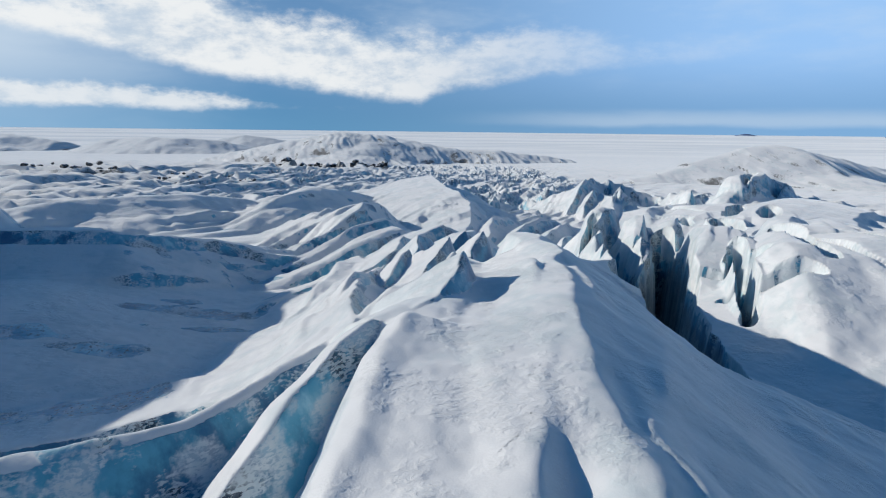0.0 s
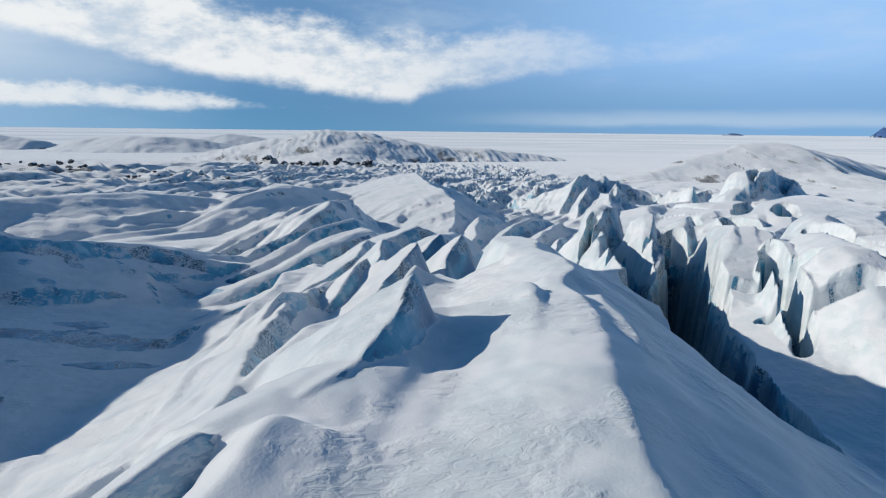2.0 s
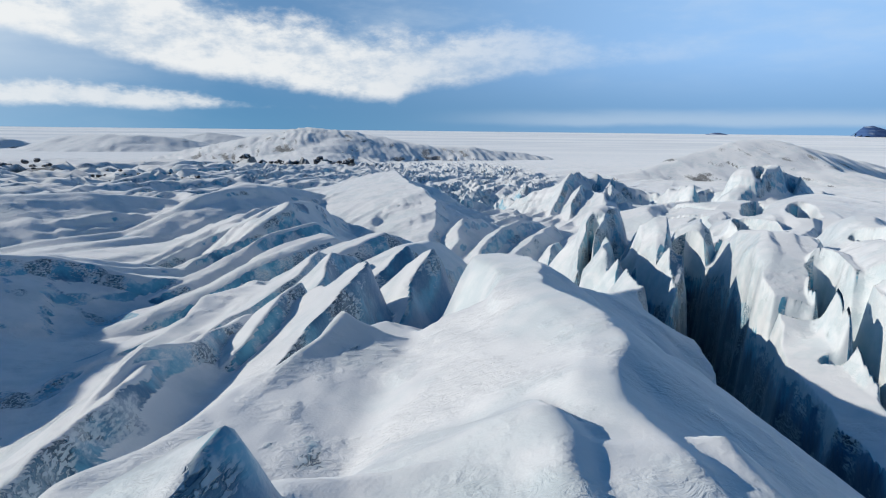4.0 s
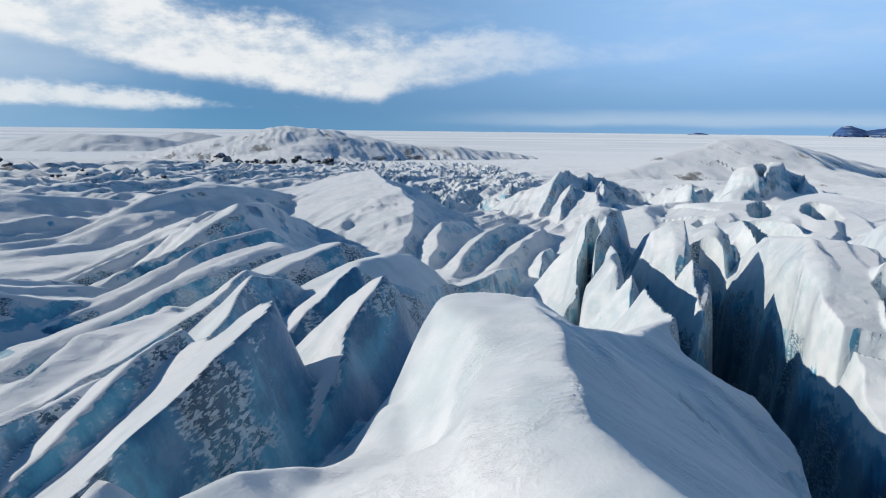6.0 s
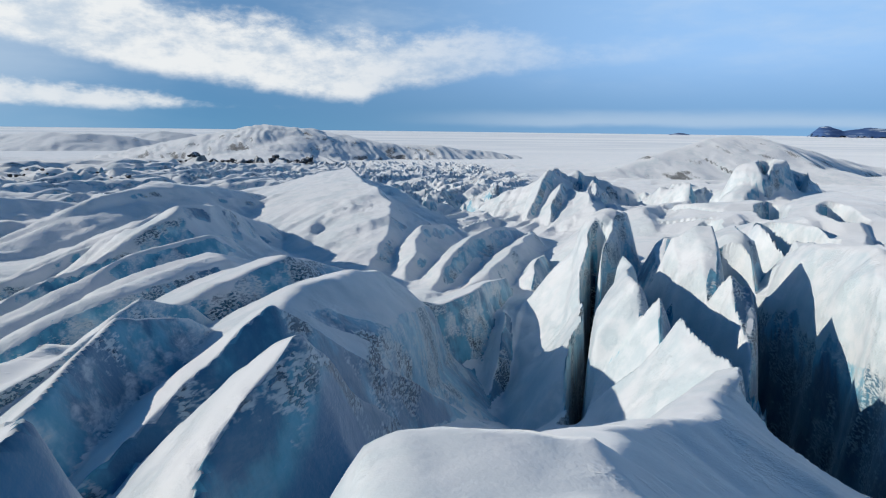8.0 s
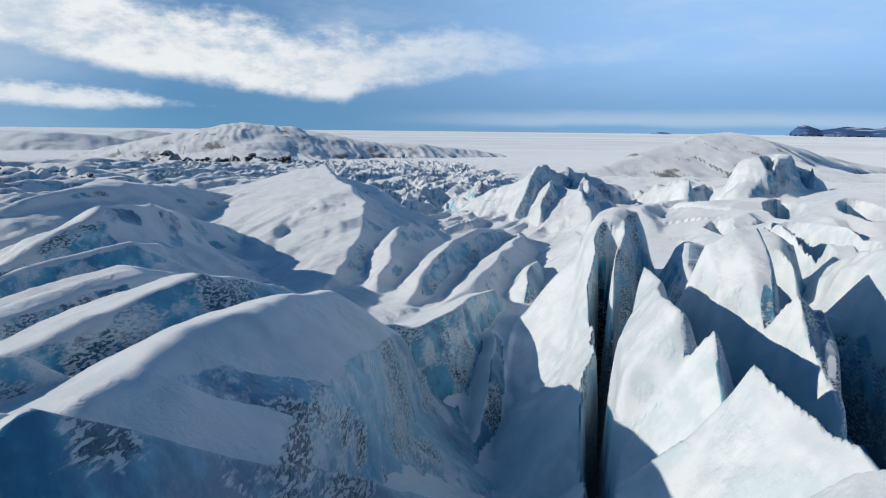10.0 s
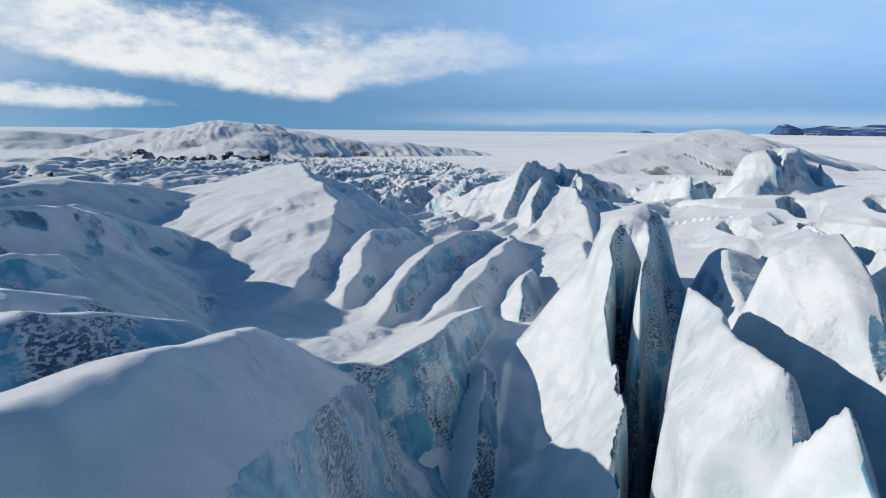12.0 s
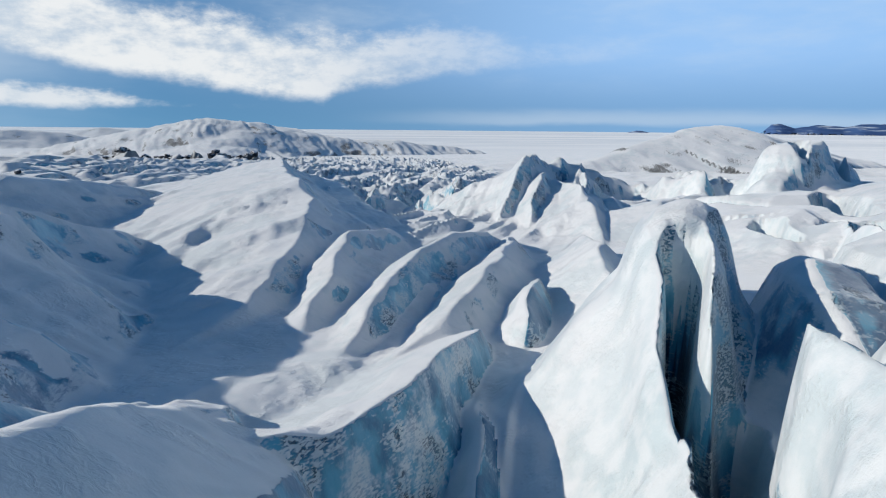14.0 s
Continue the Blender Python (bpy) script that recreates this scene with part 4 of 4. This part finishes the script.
# higher values deep in the cuts darken the ice, painting their shade
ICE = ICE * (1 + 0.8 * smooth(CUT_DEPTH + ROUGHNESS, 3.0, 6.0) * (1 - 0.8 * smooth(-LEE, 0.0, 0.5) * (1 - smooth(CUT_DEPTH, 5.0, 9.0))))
# beyond the first ridges the broken ice lies bare on gentler lee sides too
FAR_ICE = smooth(GY, 130, 190) * (1 - smooth(GY, 440, 540)) * (1 - 0.6 * smooth(GX, 60, 100))
ICE = np.maximum(ICE, 0.55 * FAR_ICE * smooth(STEEP + 0.22 * ROUGHNESS + 0.45 * LEE, 0.70, 1.05))
ICE = ICE * (1 + 0.3 * smooth(BARE, 1.15, 1.4))          # clear old ice in the blades
# blades: clear deep blue ice below; frosted thin edges paler, painting light through them
CREST_FADE = smooth(BARE, 1.15, 1.4) * smooth(ICE, 0.5, 0.9) * smooth(BELOW + 0.8 * ROUGHNESS, 0.1, 1.7) * smooth(0.75 - fbm(GX * 0.13 + 3, GY * 0.13, 57, 2), 0.35, 0.8)
# low chasm walls: bare ice, set dark to paint the shade down there
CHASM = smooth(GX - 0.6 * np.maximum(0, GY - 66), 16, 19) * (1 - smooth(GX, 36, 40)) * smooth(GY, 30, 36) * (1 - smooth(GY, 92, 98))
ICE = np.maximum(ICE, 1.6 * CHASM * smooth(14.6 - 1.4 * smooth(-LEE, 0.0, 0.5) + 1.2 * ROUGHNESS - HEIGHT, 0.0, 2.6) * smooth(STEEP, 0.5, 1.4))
GLAZED = smooth(STEEP + 0.25 * ROUGHNESS, 0.7, 1.5) * (0.75 + 0.25 * ROUGHNESS)
for cx, cy, rx, ry in ((5.2, 48.5, 2.6, 4.5), (7.0, 41, 1.6, 6.0), (3.8, 30, 1.5, 4.0), (3.6, 24, 2.0, 7.0), (5.0, 15, 1.6, 5.0), (-1.0, 27, 2.2, 4.5), (9.5, 36, 2.5, 12.0), (20.6, 77, 3.0, 5.0), (17, 64, 3.0, 4.0)):          # scoured crests
    GLAZED = np.maximum(GLAZED, 0.8 * smooth(1.2 - np.hypot((GX - cx) / rx, (GY - cy) / ry) + 0.6 * ROUGHNESS, 0.0, 0.7))
DIRT = np.zeros(GX.shape)
PATCHES = ((3.4, 67.6, 4.0, 0.65, 0.82), (-9.6, 15.8, 2.6, 1.1, -0.4), (-23.7, 55, 6.5, 1.6, 0.15), (-30.5, 44, 3.6, 1.2, 0.1), (-27.0, 42.5, 3.0, 1.4, 0.3), (-21.5, 31.5, 6.5, 1.6, 0.35),
           (-19.5, 50.4, 3.4, 0.5, 0.2), (-20.8, 70.5, 4.5, 1.0, -0.5), (-17.0, 62.0, 2.2, 1.1, 0.0), (-26.5, 58, 3.0, 0.8, 0.2), (17.6, 115.2, 4.4, 0.7, 0.85))
for cx, cy, rx, ry, turn in PATCHES:
    c, sn = math.cos(turn), math.sin(turn)
    u, v = ((GX - cx) * c + (GY - cy) * sn) / rx, (-(GX - cx) * sn + (GY - cy) * c) / ry
    spot = smooth(1.15 - np.hypot(u, v) + 0.7 * ROUGHNESS, 0.0, 0.6)
    ICE = np.maximum(ICE, 0.95 * spot)
    DIRT = np.maximum(DIRT, 0.36 * spot * (cx < -15))
for cx, cy, rx, ry in ((19.4, 73.6, 1.2, 1.5), (18.5, 69.9, 1.1, 1.5), (25.6, 79.0, 1.4, 2.6)):          # bare lee sides of the seracs
    ICE = np.maximum(ICE, 1.1 * smooth(1.2 - np.hypot((GX - cx) / rx, (GY - cy) / ry) + 0.5 * ROUGHNESS, 0.0, 0.5) * smooth(LEE, 0.2, 0.55))
SLOT = smooth(1.3 - np.hypot((GX - 14.9 - 0.39 * (GY - 70.5)) / 1.2, (GY - 83) / 10.0), 0.0, 0.4)          # inside the split slab's slot, ice darkened to paint its shade
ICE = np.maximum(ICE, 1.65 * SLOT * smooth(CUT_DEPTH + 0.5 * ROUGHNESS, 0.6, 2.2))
CLIFF = np.exp(-(((GX - 7.0) / 3.5) ** 2 + ((GY - 76) / 9.0) ** 2) ** 2)          # ice cliff below the hump
ICE = np.maximum(ICE, 0.95 * CLIFF * smooth(BELOW + 0.7 * ROUGHNESS, 2.2, 2.9) * smooth(STEEP, 0.7, 1.3))
for cx, cy, rx, ry, amount in ((-80, 412, 75, 16, 1.0), (-170, 330, 60, 22, 0.7), (24, 200, 32, 20, 0.35), (-230, 420, 90, 30, 0.7), (20, 262, 60, 8, 0.5)):
    near = np.exp(-(((GX - cx) / rx) ** 2 + ((GY - cy) / ry) ** 2) ** 2)
    DIRT = np.maximum(DIRT, amount * near * smooth(STEEP + 0.2 * ROUGHNESS, 0.25, 0.7))
NORMALS = np.dstack([-DX, -DY, np.ones_like(DX)])
NORMALS /= np.linalg.norm(NORMALS, axis=2, keepdims=True)


def sheet(name, mask, z):
    """One mesh of the grid's cells where mask holds."""
    ci, cj = np.nonzero(mask)
    n = GX.shape[1]
    quads = np.stack([ci * n + cj, ci * n + cj + 1, (ci + 1) * n + cj + 1, (ci + 1) * n + cj], 1)
    used, inv = np.unique(quads, return_inverse=True)
    inv = inv.reshape(quads.shape)
    co = np.stack([GX.ravel()[used], GY.ravel()[used], z.ravel()[used]], 1)
    me = bpy.data.meshes.new(name)
    me.vertices.add(len(used)), me.loops.add(inv.size), me.polygons.add(len(inv))
    me.vertices.foreach_set("co", co.ravel())
    me.loops.foreach_set("vertex_index", inv.ravel().astype(np.int32))
    me.polygons.foreach_set("loop_start", np.arange(0, inv.size, 4, dtype=np.int32))
    me.polygons.foreach_set("use_smooth", np.ones(len(inv), dtype=bool))
    me.update(calc_edges=True)
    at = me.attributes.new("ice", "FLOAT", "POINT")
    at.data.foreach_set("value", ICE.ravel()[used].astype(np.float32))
    at = me.attributes.new("dirt", "FLOAT", "POINT")
    at.data.foreach_set("value", DIRT.ravel()[used].astype(np.float32))
    at = me.attributes.new("glazed", "FLOAT", "POINT")
    at.data.foreach_set("value", GLAZED.ravel()[used].astype(np.float32))
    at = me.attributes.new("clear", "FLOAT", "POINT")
    at.data.foreach_set("value", CREST_FADE.ravel()[used].astype(np.float32))
    me.normals_split_custom_set_from_vertices(NORMALS.reshape(-1, 3)[used])
    me.materials.append(SNOW)
    return new(name, me)


def pieces(mask):
    """The connected pieces of a mask, the largest first, each as a mask."""
    n = mask.shape[1]
    left = set(np.flatnonzero(mask).tolist())
    found = []
    while left:
        todo = [left.pop()]
        piece = list(todo)
        while todo:
            c = todo.pop()
            for d in (c - 1, c + 1, c - n, c + n):
                if d in left:
                    left.remove(d)
                    todo.append(d)
                    piece.append(d)
        found.append(piece)
    found.sort(key=len, reverse=True)
    out = []
    for piece in found:
        m = np.zeros(mask.size, bool)
        m[piece] = True
        out.append(m.reshape(mask.shape))
    return out


def window_of(mask):
    i, j = np.nonzero(mask.any(1))[0], np.nonzero(mask.any(0))[0]
    return slice(max(i[0] - 1, 0), i[-1] + 2), slice(max(j[0] - 1, 0), j[-1] + 2)


CELL = OWNER[:-1, :-1].copy()
for k in range(len(RIDGES)):                          # stray scraps go back to the ground
    own = CELL == k
    if own.any():
        w = window_of(own)
        for scrap in pieces(own[w])[1:]:
            CELL[w][scrap] = -1
covered = (CELL >= 0)
inner = np.zeros(GX.shape, bool)                      # corners with ridge on all sides
inner[1:-1, 1:-1] = covered[:-1, :-1] & covered[1:, :-1] & covered[:-1, 1:] & covered[1:, 1:]
ground = sheet("ground", np.ones(CELL.shape, bool), np.where(inner, np.minimum(BASE, HEIGHT - 0.3) - 0.15, HEIGHT))
tagged(ground, "wind-packed snow over the glacier and the white plain", "snow ground", kind="structure")
for k, r in enumerate(RIDGES):
    own = CELL == k
    if own.sum() < 30:
        continue
    w = window_of(own)
    faces = np.zeros(own.shape, bool)
    parts = []
    for piece in pieces((own & (ICE[:-1, :-1] > 0.5))[w]):
        if piece.sum() < 90 or len(parts) > 5:
            break
        m = np.zeros(own.shape, bool)
        m[w] = piece
        faces |= m
        parts.append(("ice_face", m))
    for n, piece in enumerate(pieces((own & ~faces)[w])):
        m = np.zeros(own.shape, bool)
        m[w] = piece
        if piece.sum() < 60 and parts:                # a scrap of snow stays with the face beside it
            wide = m.copy()
            wide[1:] |= m[:-1]
            wide[:-1] |= m[1:]
            wide[:, 1:] |= m[:, :-1]
            wide[:, :-1] |= m[:, 1:]
            for q, (title, face) in enumerate(parts):
                if (face & wide).any():
                    parts[q] = (title, face | m)
                    break
        else:
            parts.append(("snow_cover", m))
    base = new(r["name"])
    base.location = (r["crest"][0][0], r["crest"][0][1], r["crest"][0][2] - 2)
    tagged(base, r["label"], r["category"], r["group"])
    bpy.context.view_layer.update()
    for title, m in parts:
        ob = sheet(title, m, HEIGHT)
        ob.parent = base
        ob.matrix_parent_inverse = base.matrix_world.inverted()
        if title == "ice_face":
            tagged(ob, "bare blue ice face with flecks of frost")


# ---------------------------------------------------------------- boulders
def build_stone():
    """Dark wet rock with snow lodged on its upper side."""
    mat = bpy.data.materials.new("boulder_rock")
    mat.use_nodes = True
    add, link, calc, ramp, blend = nodes_of(mat.node_tree)
    geo = add("ShaderNodeNewGeometry")
    up = add("ShaderNodeSeparateXYZ")
    link(geo.outputs["Normal"], up.inputs[0])
    n = add("ShaderNodeTexNoise", Scale=0.9, Detail=5.0, Roughness=0.6)
    link(geo.outputs["Position"], n.inputs["Vector"])
    rock = blend(ramp(n.outputs[0], 0.35, 0.65), (0.022, 0.026, 0.034, 1), (0.085, 0.09, 0.10, 1))
    cap = ramp(calc("ADD", up.outputs[2], calc("MULTIPLY", calc("SUBTRACT", n.outputs[0], 0.5), 1.1)), 0.72, 0.92)
    bsdf = add("ShaderNodeBsdfPrincipled", Roughness=0.8)
    link(blend(cap, rock, (0.86, 0.865, 0.87, 1)), bsdf.inputs["Base Color"])
    out = add("ShaderNodeOutputMaterial")
    link(bsdf.outputs[0], out.inputs[0])
    return mat


STONE = build_stone()


def height_at(x, y):
    i, j = min(np.searchsorted(YS, y), len(YS) - 1), min(np.searchsorted(XS, x - float(lean(y))), len(XS) - 1)
    return float(HEIGHT[i, j])


def boulder(rng, size):
    """An angular, weathered block of rock."""
    bm = bmesh.new()
    bmesh.ops.create_icosphere(bm, subdivisions=3, radius=1.0)
    planes = [(Vector((rng.uniform(-1, 1), rng.uniform(-1, 1), rng.uniform(-0.4, 1))).normalized(), rng.uniform(0.55, 0.85)) for _ in range(9)]
    for v in bm.verts:
        for n, d in planes:                           # broken faces
            over = v.co.dot(n) - d
            if over > 0:
                v.co -= n * over * 0.92
        v.co *= 1 + 0.06 * rng.uniform(-1, 1)
        v.co = Vector((v.co.x * size * 1.25, v.co.y * size, v.co.z * size * 0.7))
    me = bpy.data.meshes.new("boulder")
    bm.to_mesh(me)
    bm.free()
    me.materials.append(STONE)
    return me


rng = random.Random(5)
for x0, x1, y0, y1, count, low, high in ((-132, -38, 400, 424, 70, 1.0, 3.4), (-205, -172, 322, 338, 22, 0.7, 1.9), (-134, -108, 262, 276, 18, 0.5, 1.3),
                                         (-97, -76, 250, 263, 14, 0.4, 1.1), (-252, -212, 360, 386, 18, 0.9, 2.2)):
    for _ in range(count):
        x, y, size = rng.uniform(x0, x1), rng.uniform(y0, y1), low + (high - low) * rng.random() ** 2
        ob = new("boulder", boulder(rng, size))
        ob.matrix_world = pose(x, y, height_at(x, y) + 0.25 * size, rng.uniform(-15, 15), rng.uniform(-15, 15), rng.uniform(0, 360))
        tagged(ob, "dark rock boulder half buried in the snow", "boulder", group="boulders below the hill")


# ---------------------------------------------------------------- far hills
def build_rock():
    """Dark rock of the far mountain, blue haze painted into its colour, with snow lying on its ledges."""
    mat = bpy.data.materials.new("hazed_rock")
    mat.use_nodes = True
    add, link, calc, ramp, blend = nodes_of(mat.node_tree)
    geo = add("ShaderNodeNewGeometry")
    up = add("ShaderNodeSeparateXYZ")
    link(geo.outputs["Normal"], up.inputs[0])
    layer = add("ShaderNodeMapping")
    layer.inputs["Scale"].default_value = (0.006, 0.006, 0.09)
    link(geo.outputs["Position"], layer.inputs[0])
    n = add("ShaderNodeTexNoise", Scale=1.0, Detail=5.0, Roughness=0.6)
    link(layer.outputs[0], n.inputs["Vector"])
    # blue of the distant air is part of these colours
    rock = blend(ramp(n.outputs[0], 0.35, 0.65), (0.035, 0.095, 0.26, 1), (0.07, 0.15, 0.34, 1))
    ledge = ramp(calc("ADD", up.outputs[2], calc("MULTIPLY", calc("SUBTRACT", n.outputs[0], 0.5), 0.9)), 0.97, 1.1)
    bsdf = add("ShaderNodeBsdfPrincipled", Roughness=0.9)
    link(blend(ledge, rock, (0.62, 0.70, 0.80, 1)), bsdf.inputs["Base Color"])
    out = add("ShaderNodeOutputMaterial")
    link(bsdf.outputs[0], out.inputs[0])
    return mat


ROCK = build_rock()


def hill(label, crest, left, right, reach, step, near=0.3, far=0.3, flute=2.0, blunt=6.0, name="hill", mat=None, grain=0.075):
    """A hill on the plain with gullied flanks, built as a patch of its own that goes down into the ground."""
    xs = np.arange(min(p[0] for p in crest) - reach, max(p[0] for p in crest) + reach, step)
    ys = np.arange(min(p[1] for p in crest) - reach, max(p[1] for p in crest) + reach, step)
    gx, gy = np.meshgrid(xs, ys)
    r = dict(label=label, crest=crest, left=left, right=right, near=near, far=far, blunt=blunt, flute=0, foot=0.0)
    wx, wy = gx + 6 * fbm(gx * 0.02, gy * 0.02, 90, 3), gy + 6 * fbm(gx * 0.02, gy * 0.02, 95, 3)
    z = ridge_surface(r, wx, wy)[0]
    depth = smooth(crest[0][2] + 4 - z, 2, 14)
    z = z + flute * (np.abs(fbm((wx + 0.35 * wy) * grain, (wy - 0.35 * wx) * grain * 0.2, 97, 4)) - 0.4) * (0.3 + depth) + 0.5 * fbm(gx * 0.07, gy * 0.07, 99, 3)
    low = base_height(gx, gy) - 1.5
    keep = z > low - 3
    dy, dx = np.gradient(z, ys, xs)
    n = len(xs)
    ci, cj = np.nonzero(keep[:-1, :-1] & keep[1:, :-1] & keep[:-1, 1:] & keep[1:, 1:])
    quads = np.stack([ci * n + cj, ci * n + cj + 1, (ci + 1) * n + cj + 1, (ci + 1) * n + cj], 1)
    used, inv = np.unique(quads, return_inverse=True)
    co = np.stack([gx.ravel()[used], gy.ravel()[used], z.ravel()[used]], 1)
    me = bpy.data.meshes.new(name)
    me.from_pydata(co.tolist(), [], inv.reshape(quads.shape).tolist())
    me.polygons.foreach_set("use_smooth", np.ones(len(quads), dtype=bool))
    at = me.attributes.new("dirt", "FLOAT", "POINT")
    at.data.foreach_set("value", (0.72 * smooth(np.hypot(dx, dy) + 0.25 * fbm(gx * 0.1, gy * 0.1, 101, 3), 0.40, 0.85)).ravel()[used].astype(np.float32))
    me.materials.append(mat or SNOW)
    return tagged(new(name, me), label, "hill")


hill("low snowy hill with gullied flanks on the plain", [(-190, 500, 5), (-150, 503, 13), (-118, 507, 21), (-98, 510, 24.5), (-82, 513, 26), (-50, 520, 23.5), (-15, 525, 17.5), (12, 528, 12.5), (45, 530, 12.5), (70, 535, 9), (110, 545, 4)],
     [(20, 5), (60, 15), (120, 24)], [(18, 6), (45, 16), (90, 24)], 90, 1.2, flute=2.2, grain=0.16)
hill("distant rounded snow hill", [(-330, 810, 6), (-285, 815, 15), (-262, 818, 18), (-235, 820, 16), (-180, 825, 7)],
     [(30, 8), (90, 20)], [(30, 8), (80, 20)], 90, 2.5, flute=1.5)
hill("distant long snow hill", [(-400, 690, 6), (-375, 690, 14), (-321, 684, 17), (-285, 690, 15.5), (-255, 700, 13), (-215, 715, 5)],
     [(30, 8), (90, 18)], [(25, 8), (70, 18)], 80, 2.5, flute=1.5)
hill("distant dark snow hill at the plain's edge", [(-640, 720, 10), (-560, 720, 18), (-500, 720, 18.5), (-440, 725, 9)],
     [(30, 8), (90, 18)], [(25, 8), (70, 18)], 80, 3.0, flute=1.5)
hill("snowy hill with bare gullies beyond the glacier", [(95, 300, 6.5), (115, 302, 10), (128, 305, 14), (145, 310, 18.5), (160, 313, 22.3), (172, 315, 23.2), (192, 320, 20), (220, 330, 14.5), (262, 340, 7)],
     [(12, 4), (40, 12), (80, 18)], [(12, 5), (30, 12), (60, 18)], 60, 1.0, flute=1.8, blunt=4, grain=0.15)
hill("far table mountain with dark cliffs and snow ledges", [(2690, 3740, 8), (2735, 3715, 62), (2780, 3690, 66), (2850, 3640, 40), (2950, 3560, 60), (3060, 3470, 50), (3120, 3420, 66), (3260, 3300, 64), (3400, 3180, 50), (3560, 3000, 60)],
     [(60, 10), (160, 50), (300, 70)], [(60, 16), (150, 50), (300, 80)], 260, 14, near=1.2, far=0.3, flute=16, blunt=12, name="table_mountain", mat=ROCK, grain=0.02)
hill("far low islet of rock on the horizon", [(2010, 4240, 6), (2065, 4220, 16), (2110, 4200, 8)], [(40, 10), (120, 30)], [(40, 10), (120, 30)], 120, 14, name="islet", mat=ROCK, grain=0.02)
